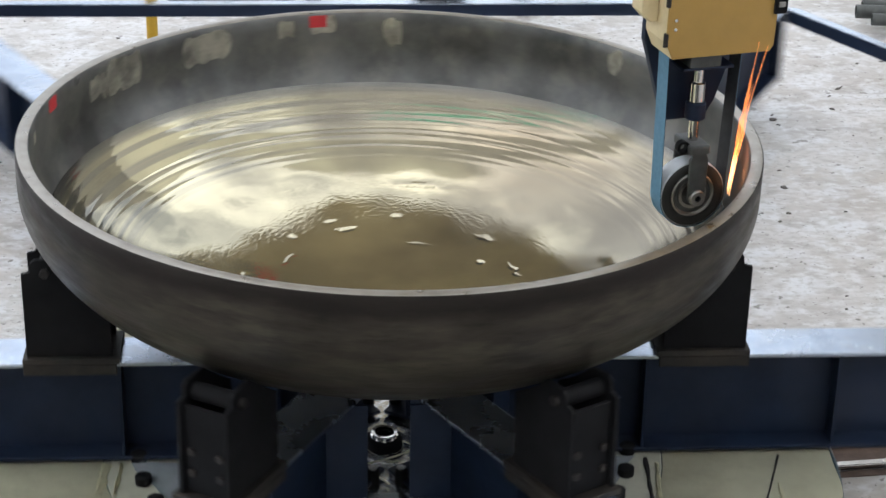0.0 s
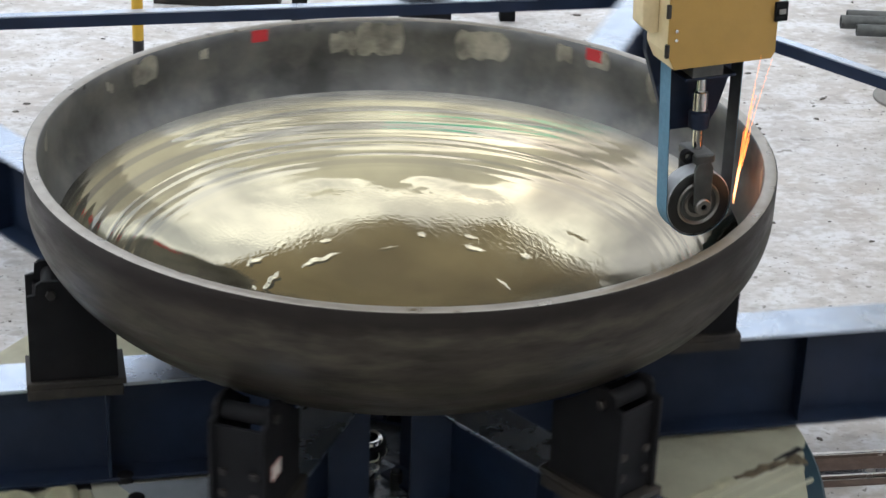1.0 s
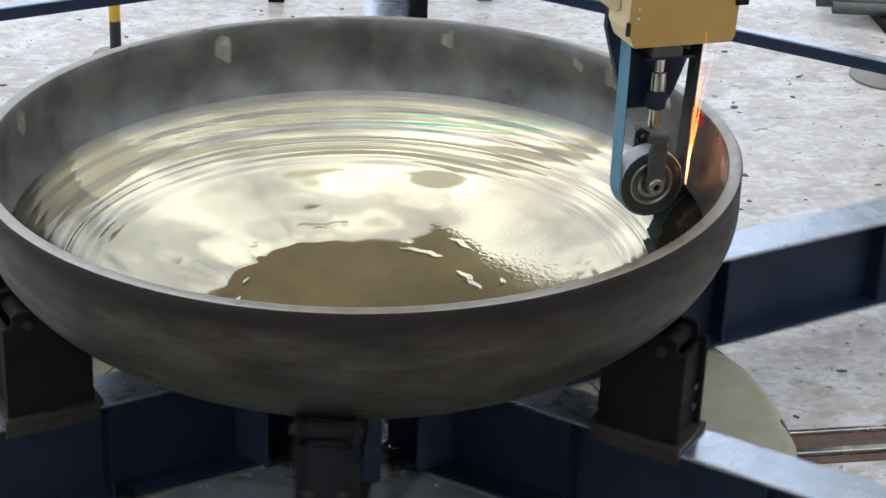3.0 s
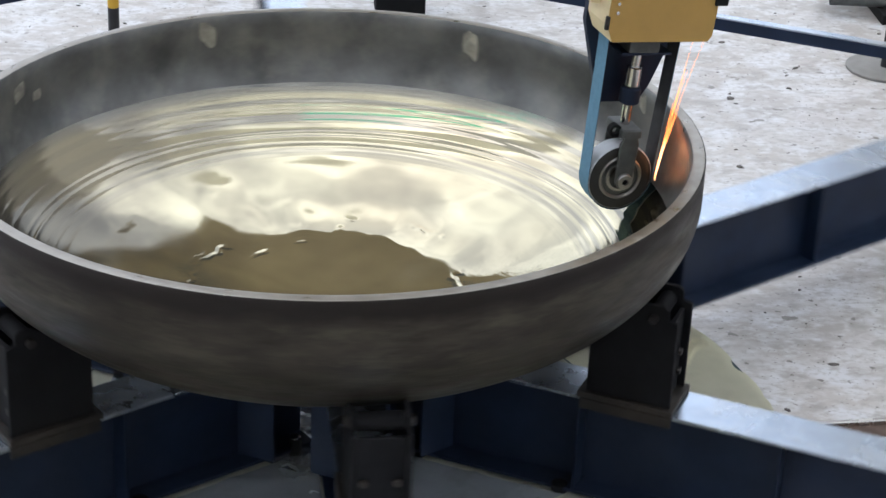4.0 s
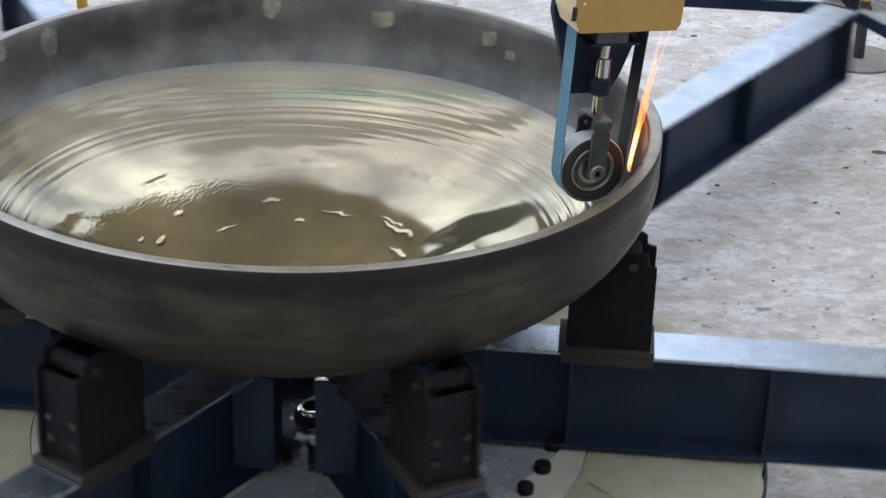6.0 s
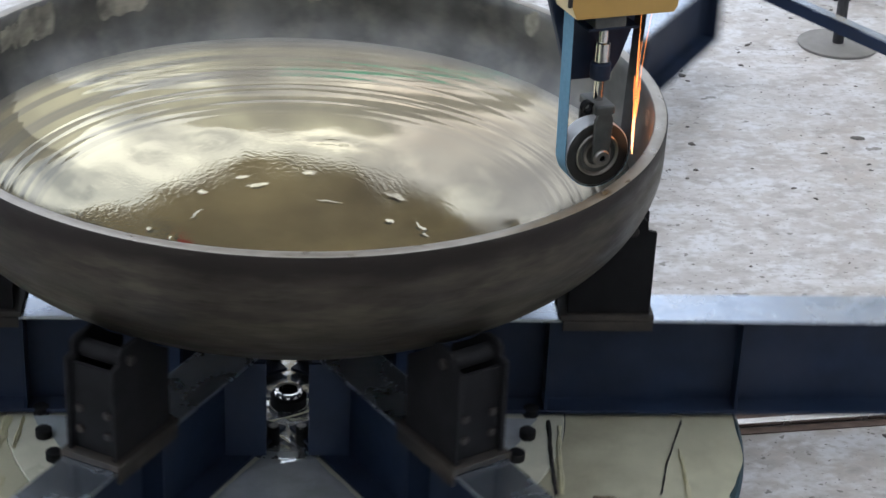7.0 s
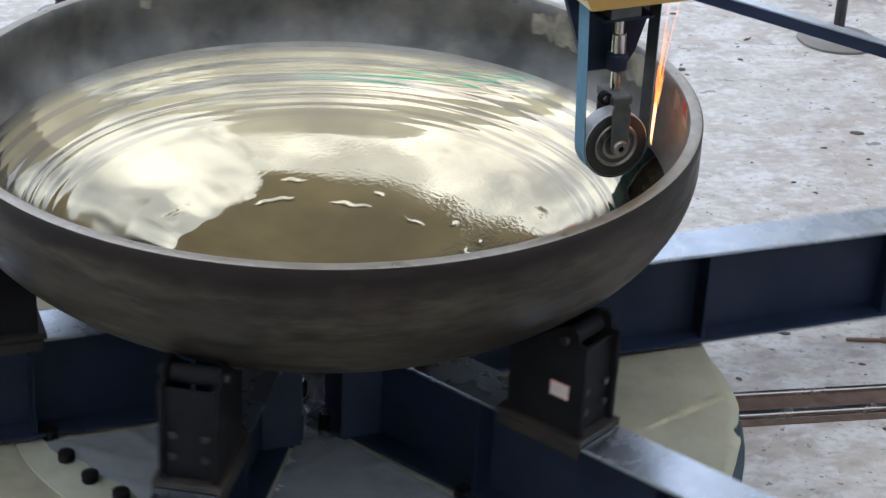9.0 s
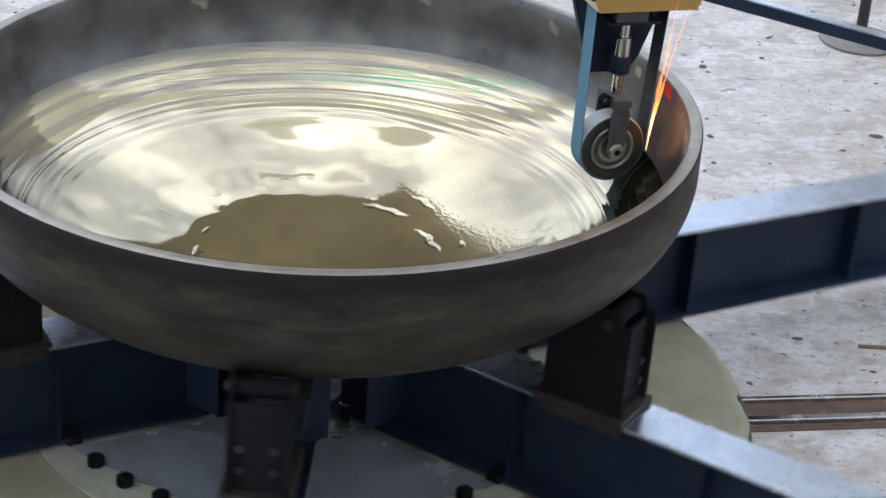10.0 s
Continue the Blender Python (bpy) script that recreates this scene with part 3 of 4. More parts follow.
        for p, q in zip(grid, grid[1:]):
            for j in range(16):
                bm.faces.new((p[j], q[j], q[j + 1], p[j + 1]))
        bmesh.ops.transform(bm, matrix=pose(0, 0, 0, 0, 0, a), verts=bm.verts)
        bmesh.ops.solidify(bm, geom=bm.faces[:], thickness=0.0012)
        part("film_sheet", bm, FILM, table, "milky plastic film stretched over the plate", smooth=50)
    # crinkled shiny film lying over the hub plate, inside the gussets
    bm = bmesh.new()
    grid = []
    for i in range(17):
        r = 0.066 + 0.294 * i / 16
        row = []
        for k in range(120):
            a = 2 * math.pi * k / 120
            x, y = r * math.cos(a), r * math.sin(a)
            crease = max(0.0, 1 - 5 * abs(noise.noise((x * 11, y * 11, 2)))) + 0.6 * max(0.0, 1 - 5 * abs(noise.noise((x * 25, y * 25, 7))))
            row.append(bm.verts.new((x, y, 0.1515 + 0.0035 * crease)))
        grid.append(row)
    for p, q in zip(grid, grid[1:]):
        for k in range(120):
            bm.faces.new((p[k], p[(k + 1) % 120], q[(k + 1) % 120], q[k]))
    part("hub_film", bm, WRAP, table, "crinkled shiny plastic film over the hub", smooth=50)
    # a loop of pale twine over the hub
    bm = bmesh.new()
    before = None
    for i in range(41):
        u = i / 40
        c = Vector((-0.03 + 0.30 * u, 0.11 * math.sin(u * 7.0) * (1 - 0.4 * u), 0.163 + 0.01 * math.sin(u * 9)))
        row = [bm.verts.new(c + Vector((0, 0.0035 * math.cos(q), 0.0035 * math.sin(q)))) for q in (0, 1.26, 2.51, 3.77, 5.03)]
        if before:
            for k in range(5):
                bm.faces.new((before[k], before[(k + 1) % 5], row[(k + 1) % 5], row[k]))
        before = row
    twine = part("twine", bm, TAPE, table, "loose pale twine", smooth=60)
    twine.matrix_basis = pose(0, 0, 0, 0, 0, 262)
    return table


TABLE = turntable()

# ---------------------------------------------------------------- dish stands
R_IN, R_OUT = 0.905, 1.20
TAGS = {1: -1, 5: 1}          # stand: side that carries a paper tag


def shell_z(r):
    """Height of the dish's outer face at a radius about the dish's axis."""
    flange = 0.12
    return RIM_Z - flange - (DEPTH - flange) * math.sqrt(max(0.0, 1 - (r / R_DISH) ** 2))


def stand(k):
    """A welded cradle clamped on a beam; its top follows the shell where it stands."""
    a = radians(60 * k)
    e = Vector((math.cos(a), math.sin(a), 0))
    ob = empty("dish_stand", "black welded steel stand clamped on a turntable beam", "stand", "stands under the dish")
    if k in TAGS:
        tagged(ob, "black welded steel stand with a paper tag, clamped on a beam")

    def top(r, y):
        p = e * r + Vector((-e.y, e.x, 0)) * y
        d = (p - OFF)
        return min(shell_z(min(d.length, R_DISH - 0.004)) + TILT_X * d.x + TILT_Y * d.y - 0.006, BEAM_TOP + 0.375)

    shift = 0.75 * OFF.dot(e)
    STAND_IN, STAND_OUT = R_IN + shift, R_OUT + shift
    zb = BEAM_TOP + 0.022
    bm = bmesh.new()
    box(bm, STAND_IN - 0.015, STAND_OUT + 0.006, -0.103, 0.103, BEAM_TOP + 0.001, zb, 0.003)
    part("base_plate", bm, BROWN, ob, "greasy brown base plate")
    for s in (-1, 1):
        bm = bmesh.new()
        y0, y1 = sorted((s * 0.094, s * 0.1035))
        box(bm, STAND_IN - 0.005, STAND_OUT + 0.005, y0, y1, BEAM_TOP - 0.038, BEAM_TOP + 0.0005, 0.003)
        part("clamp_lip", bm, BROWN, ob)
        bm = bmesh.new()
        y0, y1 = sorted((s * 0.072, s * 0.086))
        rs = [STAND_IN + 0.01 + (STAND_OUT - 0.055 - STAND_IN - 0.01) * i / 8 for i in range(9)]
        line = [(r, max(zb + 0.012, top(r, s * 0.08))) for r in rs]
        hi = line[-1][1]
        line += [(STAND_OUT - 0.04, hi - 0.012), (STAND_OUT - 0.04, hi - 0.045), (STAND_OUT - 0.008, hi - 0.05)]
        line += [(STAND_OUT - 0.008, zb + 0.0005), (STAND_IN + 0.01, zb + 0.0005)]
        prism(bm, line, y0, y1, 0.002)
        part("side_plate", bm, BLACK, ob)
    bm = bmesh.new()
    box(bm, STAND_OUT - 0.045, STAND_OUT - 0.030, -0.0715, 0.0715, zb + 0.0005, top(STAND_OUT - 0.05, 0) - 0.07, 0.002)
    part("rib", bm, BLACK, ob)
    bm = bmesh.new()
    box(bm, STAND_IN + 0.13, STAND_IN + 0.142, -0.0715, 0.0715, zb + 0.0005, zb + 0.08, 0.002)
    part("rib", bm, BLACK, ob)
    for y in (-0.048, 0.048):
        for z in (zb + 0.07, zb + 0.14):
            bm = bmesh.new()
            rod(bm, 0.013, 0, 0.012, 6, pose(STAND_OUT - 0.0295, y, z, 0, 90, 0))
            part("plate_bolt", bm, BROWN, ob, "greasy hexagon bolt head")
    # a roller pin under the shell at the outer end, and its nuts
    bm = bmesh.new()
    zr = top(STAND_OUT - 0.075, 0) - 0.045
    rod(bm, 0.028, -0.0705, 0.0705, 20, pose(STAND_OUT - 0.085, 0, zr, 90, 0, 0))
    part("roller", bm, BLACK, ob, "black support roller", smooth=40)
    for s in (-1, 1):
        bm = bmesh.new()
        rod(bm, 0.017, 0, 0.014, 6, pose(STAND_OUT - 0.085, s * 0.0865, zr, -90 * s, 0, 0))
        part("nut", bm, BROWN, ob)
    if k in TAGS:
        for s in (TAGS[k],):
            x, z = STAND_IN + 0.20, zb + 0.135
            bm = bmesh.new()
            y0, y1 = sorted((s * 0.0862, s * 0.0868))
            box(bm, x - 0.035, x + 0.035, y0, y1, z - 0.026, z + 0.026)
            tag = part("tag", bm, TAG_RED, ob, "small white paper tag with red border")
            bm = bmesh.new()
            y0, y1 = sorted((s * 0.0868, s * 0.0874))
            box(bm, x - 0.032, x + 0.032, y0, y1, z - 0.023, z + 0.023)
            part("tag_paper", bm, TAG, tag)
    return ob


STANDS = [stand(k) for k in range(6)]

# ---------------------------------------------------------------- dish


PRESS = random.Random(21)
# lens-shaped press marks in two rings, and small tangential nicks nearer the crown
PRESS_MARKS = [(radians(360 * i / 13 + PRESS.uniform(-8, 8)), 0.735 + PRESS.uniform(-0.03, 0.03), PRESS.uniform(0.028, 0.042), PRESS.uniform(0.07, 0.13), PRESS.uniform(0.0010, 0.0024)) for i in range(13) if not 190 < 360 * i / 13 < 350]
PRESS_MARKS += [(radians(360 * i / 9 + PRESS.uniform(-14, 14)), 0.79 + PRESS.uniform(-0.03, 0.03), PRESS.uniform(0.03, 0.05), PRESS.uniform(0.06, 0.14), PRESS.uniform(-0.0022, 0.0022)) for i in range(9) if not 190 < 360 * i / 9 < 350]
for i in range(22):
    wide = PRESS.uniform(0.0055, 0.010)
    PRESS_MARKS.append((radians(360 * i / 22 + PRESS.uniform(-8, 8)), PRESS.uniform(0.36, 0.56), wide, PRESS.choice((0.008, 0.014, 0.03, 0.05, 0.065)), -wide * PRESS.uniform(0.18, 0.38)))
CROWN_LIFT = 0.015
RIDGES = [(0.845, 0.0002, 0.007), (0.878, 0.0005, 0.006), (0.906, 0.0008, 0.0062), (0.944, 0.0010, 0.0065), (0.968, 0.0006, 0.005), (1.012, 0.0010, 0.007), (1.048, 0.0010, 0.006), (1.074, 0.0008, 0.005), (1.094, 0.0006, 0.004)]


def turned_rings(r, a):
    """Rings left by turning round the knuckle, a little uneven on the way round."""
    if r < 0.80:
        return 0.0
    z = min(1, (r - 0.80) / 0.12) * 0.0006 * math.sin(r * 47 + 1) * (1 - ease(r, 1.05, 1.10))
    for i, (c, h, w) in enumerate(RIDGES):
        q = (r - c - 0.005 * noise.noise((math.cos(a) * 1.3, math.sin(a) * 1.3, i * 3.1))) / w
        if -3 < q < 3:
            z += h * (1 + 0.5 * noise.noise((math.cos(a) * 2.2, math.sin(a) * 2.2, i * 1.7))) * math.exp(-q * q)
    return z


SAG = radians(276)            # the side where the crown was pressed a second time


def forming_relief(r, a):
    """Unevenness left by pressing: broad waves, press marks, one flattened side."""
    x, y = r * math.cos(a), r * math.sin(a)
    keep = (1 - ease(r, 0.74, 0.92)) * ease(r, 0.10, 0.50)
    z = CROWN_LIFT * ease(r, 0.0, 0.44) + keep * (0.0034 * noise.noise((x * 2.6, y * 2.6, 2)) + (0.0012 + 0.0012 * ease(r, 0.62, 0.74)) * noise.noise((x * 6.5, y * 6.5, 5)))
    bend = 0.018 * noise.noise((x * 24, y * 24, 1))
    for ca, cr, wr, wa, h in PRESS_MARKS:
        d = (a - ca + math.pi) % (2 * math.pi) - math.pi
        q = ((r - cr + bend) / wr) ** 2 + (d * r / wa) ** 2
        if q < 9:
            z += h * math.exp(-q)
    d = abs((a - SAG + math.pi) % (2 * math.pi) - math.pi)
    d += 0.05 * noise.noise((r * 9, a * 3, 7))
    if d < 1.15:
        edge = 0.445 + 0.03 * noise.noise((a * 5, 0, 3))
        z += (1 - ease(d, 0.72, 1.08)) * 0.0155 * ease(r, edge, edge + 0.20) * (1 - ease(r, 0.74, 1.10))
    return z


def dish():
    ob = empty("dished_head", "large dished steel vessel head, mirror-polished inside, dull outside", "vessel head")
    flange, n = 0.12, 40
    outer = [(0.0, -DEPTH)]
    for i in range(1, n + 1):
        s = math.pi / 2 * i / n
        outer.append((R_DISH * math.sin(s), -flange - (DEPTH - flange) * math.cos(s)))
    outer += [(R_DISH, -0.05), (R_DISH, -0.004), (R_DISH - 0.004, 0.0)]
    ri, di = R_DISH - WALL, DEPTH - WALL
    inner = []
    turns = [math.asin(0.80 * i / 170) for i in range(171)]
    turns += [turns[-1] + (radians(76) - turns[-1]) * i / 230 for i in range(1, 231)] + [radians(76 + 14 * i / 20) for i in range(1, 21)]
    for s in turns:
        inner.append((ri * math.sin(s), -flange - (di - flange) * math.cos(s)))
    split = max(i for i, p in enumerate(inner) if p[1] < -0.262)
    bm = bmesh.new()
    lathe(bm, outer, 160, closed=False)
    part("outer_shell", bm, SHELL, ob, "dull dark grey-brown outer shell", smooth=50)
    bowl = bpy.data.meshes.new("polished_bowl")
    around = 480
    verts = [(0.0, 0.0, inner[0][1])]
    relief_end = [1 - ease(r, 0.82, 1.11) for r, z in inner]
    for k, (r, z) in enumerate(inner[:split + 1]):
        if k == 0:
            continue
        for i in range(around):
            a = 2 * math.pi * i / around
            verts.append((r * math.cos(a), r * math.sin(a), z + relief_end[k] * (forming_relief(r, a)) + turned_rings(r, a)))
    faces = [(0, 1 + i, 1 + (i + 1) % around) for i in range(around)]
    for k in range(split - 1):
        b0, b1 = 1 + k * around, 1 + (k + 1) * around
        faces += [(b0 + i, b1 + i, b1 + (i + 1) % around, b0 + (i + 1) % around) for i in range(around)]
    bowl.from_pydata(verts, [], faces)
    bowl.polygons.foreach_set("use_smooth", [True] * len(bowl.polygons))
    bowl.materials.append(MIRROR)
    polished = new("polished_bowl", bowl)
    polished.parent = ob
    polished["label"] = "mirror-polished warm silver bowl"
    bm = bmesh.new()
    lathe(bm, inner[split:] + [(ri, -0.05), (ri, -0.004), (ri + 0.004, 0.0)], 200, closed=False)
    part("inner_wall", bm, SATIN, ob, "satin grey inner wall with pale blotches", smooth=50)
    bm = bmesh.new()
    lathe(bm, [(ri + 0.004, 0.0), (ri + 0.012, 0.0012), (R_DISH - 0.012, 0.0012), (R_DISH - 0.004, 0.0)], 200, closed=False)
    part("ground_lip", bm, LIP, ob, "bare ground steel rim edge", smooth=50)

    def patch(name, angle, width, z0, z1, mat, label, lift=0.0015, ragged=0.0):
        bm = bmesh.new()
        rows = []
        for i in range(25):
            u = i / 24 * 2 - 1
            a = angle + math.degrees(width / ri) * u / 2
            c, s = math.cos(radians(a)), math.sin(radians(a))
            mid, half = (z0 + z1) / 2, (z1 - z0) / 2
            if ragged:
                half *= (1 - abs(u) ** 14) * (1 + ragged * noise.noise((a * 0.6, z0 * 9, 1))) + 0.02
                mid += ragged * 0.05 * noise.noise((a * 0.35, z1 * 9, 4))
            top_z, low_z = min(mid + half, -0.006), mid - half
            rows.append([bm.verts.new(((ri - d) * c, (ri - d) * s, z)) for d, z in ((lift, low_z), (lift, top_z), (0.0003, top_z), (0.0003, low_z))])
        for p, q in zip(rows, rows[1:]):
            for k in range(4):
                bm.faces.new((p[k], q[k], q[(k + 1) % 4], p[(k + 1) % 4]))
        part(name, bm, mat, ob, label, smooth=40)

    rng = random.Random(11)
    a = 0.0
    while a < 352:
        w = rng.uniform(0.03, 0.10)
        patch("cleaned_patch", a, w, -rng.uniform(0.07, 0.13), -rng.uniform(0.02, 0.05), PALE_MARK, "paler cleaned patch on the wall", 0.0008, 0.7)
        a += math.degrees(w / ri) + rng.uniform(22, 60)
    for a, w, z0, z1 in ((-169.0, 0.1, -0.095, -0.012), (177.5, 0.03, -0.070, -0.040), (143.1, 0.15, -0.125, -0.012), (123.7, 0.17, -0.120, -0.020), (107.6, 0.05, -0.080, -0.020), (100.5, 0.08, -0.075, -0.012), (-4.8, 0.035, -0.138, -0.102), (21.9, 0.07, -0.105, -0.055), (-30.8, 0.03, -0.200, -0.170)):
        patch("cleaned_patch", a, w * 1.25, z0 * 1.08, z1, PALE_MARK, "paler cleaned patch on the wall", 0.0009, 0.3)
    for a in RED_MARKS:
        patch("red_mark", a, 0.065, -0.052, -0.006, RED, "red paper mark inside the rim")
    return ob


RED_MARKS = (101.5, 166.0)
DISH = dish()

# ---------------------------------------------------------------- belt grinder
WHEEL_R, HEAD_Y, ARM = 0.115, 0.08, 1.39


def grinder():
    """Origin at the wheel's centre; the head hangs upward from it."""
    ob = empty("belt_grinder", "yellow belt-grinding head with contact wheel and blue abrasive belt", "grinder")
    yaw = 16
    wheel = part("contact_wheel", lathe_bm([(0.0, -0.03), (0.078, -0.03), (0.078, 0.03), (0.0, 0.03)], 40), GREY_CAST, ob, "grey wheel disc", smooth=35)
    part("tyre", lathe_bm([(0.078, -0.036), (0.104, -0.04), (WHEEL_R - 0.004, -0.036), (WHEEL_R - 0.004, 0.036), (0.104, 0.04), (0.078, 0.036)], 56, True), RUBBER, wheel, "black rubber tyre", smooth=40)
    part("tread", lathe_bm([(WHEEL_R - 0.0035, -0.034), (WHEEL_R - 0.0005, -0.032), (WHEEL_R - 0.0005, 0.032), (WHEEL_R - 0.0035, 0.034)], 56, True), WHITE_RUB, wheel, "pale worn wheel tread", smooth=40)
    part("wheel_rim", lathe_bm([(0.066, 0.0305), (0.077, 0.0305), (0.077, 0.038), (0.073, 0.041), (0.066, 0.036)], 48, True), DULL, wheel, "dull steel inner rim ring", smooth=35)
    part("wheel_ring", lathe_bm([(0.040, 0.0305), (0.050, 0.0305), (0.050, 0.036), (0.040, 0.036)], 40, True), DULL, wheel, smooth=35)
    part("hub_cap", lathe_bm([(0.011, 0.0), (0.028, 0.0), (0.028, 0.02), (0.024, 0.025), (0.011, 0.025)], 32, True, pose(0, 0, 0.052)), DULL, wheel, "grey hub cap with a bore", smooth=35)
    part("axle", lathe_bm([(0.0, -0.07), (0.0105, -0.07), (0.0105, 0.070), (0.0, 0.070)], 20), BLACK, wheel, smooth=35)
    ax = pose(0, 0, 0, 90, 0, yaw)
    wheel.matrix_basis = ax
    face = pose(0, 0, 0, 0, 0, yaw)

    def put(name, bm, mat, label="", smooth=None):
        o = part(name, bm, mat, ob, label, smooth)
        o.matrix_basis = face
        return o

    # fork: two cheeks and a bridge, front is -y
    for y0, y1 in ((-0.064, -0.052), (0.052, 0.064)):
        bm = bmesh.new()
        prism(bm, [(-0.030, -0.008), (-0.018, -0.026), (0.018, -0.026), (0.030, -0.008), (0.034, 0.13), (0.022, 0.16), (-0.022, 0.16), (-0.034, 0.13)], y0, y1, 0.003)
        put("fork_cheek", bm, GREY_CAST, "grey cast fork cheek")
    bm = bmesh.new()
    box(bm, -0.036, 0.036, -0.0645, 0.0645, 0.150, 0.182, 0.006)
    put("fork_bridge", bm, GREY_CAST)
    bm = bmesh.new()
    lathe(bm, [(0.012, -0.01), (0.022, -0.012), (0.022, 0.012), (0.012, 0.01)], 20, pose(-0.05, -0.03, 0.172, 90, 0, 0))
    put("shackle", bm, BLACK, smooth=40)
    bm = bmesh.new()
    rod(bm, 0.017, 0.18, 0.445, 24)
    put("piston_rod", bm, CHROME, "bright piston rod", smooth=40)
    bm = bmesh.new()
    rod(bm, 0.034, 0.255, 0.315, 24)
    put("gland", bm, BLUE, "blue cylinder gland", smooth=40)
    bm = bmesh.new()
    rod(bm, 0.026, 0.315, 0.385, 24)
    put("cylinder_sleeve", bm, CHROME, smooth=40)
    bm = bmesh.new()
    box(bm, -0.055, 0.055, -0.045, 0.045, 0.446, 0.49, 0.004)
    put("clevis", bm, GREY_CAST, "grey clevis block")
    # belt: one loop round the wheel with two straight runs
    def belt_loop(y0, y1, r0, r1):
        bm = bmesh.new()
        path = []
        for i in range(25):
            a = math.pi + math.pi * i / 24
            path.append((math.cos(a), math.sin(a), 0.0))
        rows = []
        pts = [(-1.0, 0.0, 0.95), *path, (1.0, 0.0, 0.95)]
        for cx, cz, up in pts:
            lean = -0.025 * up
            rows.append([bm.verts.new((cx * r + (lean if cx < 0 else -lean), y, cz * r + up)) for r, y in ((r0, y0), (r1, y0), (r1, y1), (r0, y1))])
        for p, q in zip(rows, rows[1:]):
            for k in range(4):
                bm.faces.new((p[k], q[k], q[(k + 1) % 4], p[(k + 1) % 4]))
        bm.faces.new(rows[0])
        bm.faces.new(rows[-1][::-1])
        return bm
    put("abrasive_belt", belt_loop(-0.037, 0.037, WHEEL_R + 0.0016, WHEEL_R + 0.003), BELT_BLUE, "blue abrasive belt")
    put("belt_backing", belt_loop(-0.037, 0.037, WHEEL_R + 0.0002, WHEEL_R + 0.0015), BELT_DARK, "dark belt backing")
    # blue carrier plate behind, narrowing downward
    bm = bmesh.new()
    prism(bm, [(-0.175, 0.52), (-0.085, 0.235), (0.062, 0.235), (0.095, 0.29), (0.165, 0.50), (0.165, 0.95), (-0.175, 0.95)], 0.055, 0.085, 0.003)
    put("carrier_plate", bm, BLUE, "dark blue carrier plate")
    bm = bmesh.new()
    box(bm, -0.075, 0.105, -0.04, 0.0545, 0.435, 0.4445, 0.002)
    put("carrier_shelf", bm, BLUE)
    # hood
    bm = bmesh.new()
    prism(bm, [(-0.176, 0.560), (-0.150, 0.505), (0.192, 0.505), (0.205, 0.525), (0.215, 1.05), (-0.176, 1.05)], -0.10, -0.095, 0.001)
    put("hood_front", bm, YELLOW, "yellow painted hood cover")
    bm = bmesh.new()
    prism(bm, [(-0.177, 0.562), (-0.152, 0.506), (-0.147, 0.509), (-0.172, 0.564), (-0.172, 1.05), (-0.177, 1.05)], -0.0945, 0.05, 0.0)
    put("hood_side", bm, YELLOW_PALE, "faded cream hood flank")
    bm = bmesh.new()
    prism(bm, [(0.193, 0.506), (0.205, 0.526), (0.215, 1.05), (0.211, 1.05), (0.200, 0.529), (0.188, 0.510)], -0.0945, 0.05, 0.0)
    put("hood_side", bm, YELLOW)
    bm = bmesh.new()
    box(bm, -0.146, 0.187, -0.0945, 0.05, 0.5055, 0.5105)
    put("hood_floor", bm, YELLOW)
    bm = bmesh.new()
    prism(bm, [(-0.235, 0.64), (-0.205, 0.61), (-0.178, 0.61), (-0.178, 1.05), (-0.235, 1.05)], -0.03, 0.045, 0.003)
    put("side_cover", bm, YELLOW_PALE, "cream side cover")
    bm = bmesh.new()
    box(bm, 0.190, 0.235, -0.112, -0.1005, 0.63, 0.695, 0.003)
    put("latch", bm, BLACK, "black hood latch")
    bm = bmesh.new()
    for z in (0.605, 0.635):
        rod(bm, 0.006, 0, 0.006, 10, pose(-0.150, -0.1005, z, 90, 0, 0))
    put("screws", bm, CHROME, "small bright screws")
    for z in (0.57, 0.70, 0.83):
        bm = bmesh.new()
        rod(bm, 0.008, -0.022, 0.022, 12, pose(-0.178, -0.098, z))
        put("hinge", bm, BROWN, "rusty brown hinge knuckle", 40)
    bm = bmesh.new()
    box(bm, 0.200, 0.224, -0.118, -0.1125, 0.655, 0.672, 0.002)
    put("latch_bolt", bm, DULL, "dull latch bolt")
    return ob, wheel


def lathe_bm(profile, steps, closed=False, m=None):
    bm = bmesh.new()
    lathe(bm, profile, steps, m, closed)
    return bm


GRINDER, WHEEL = grinder()


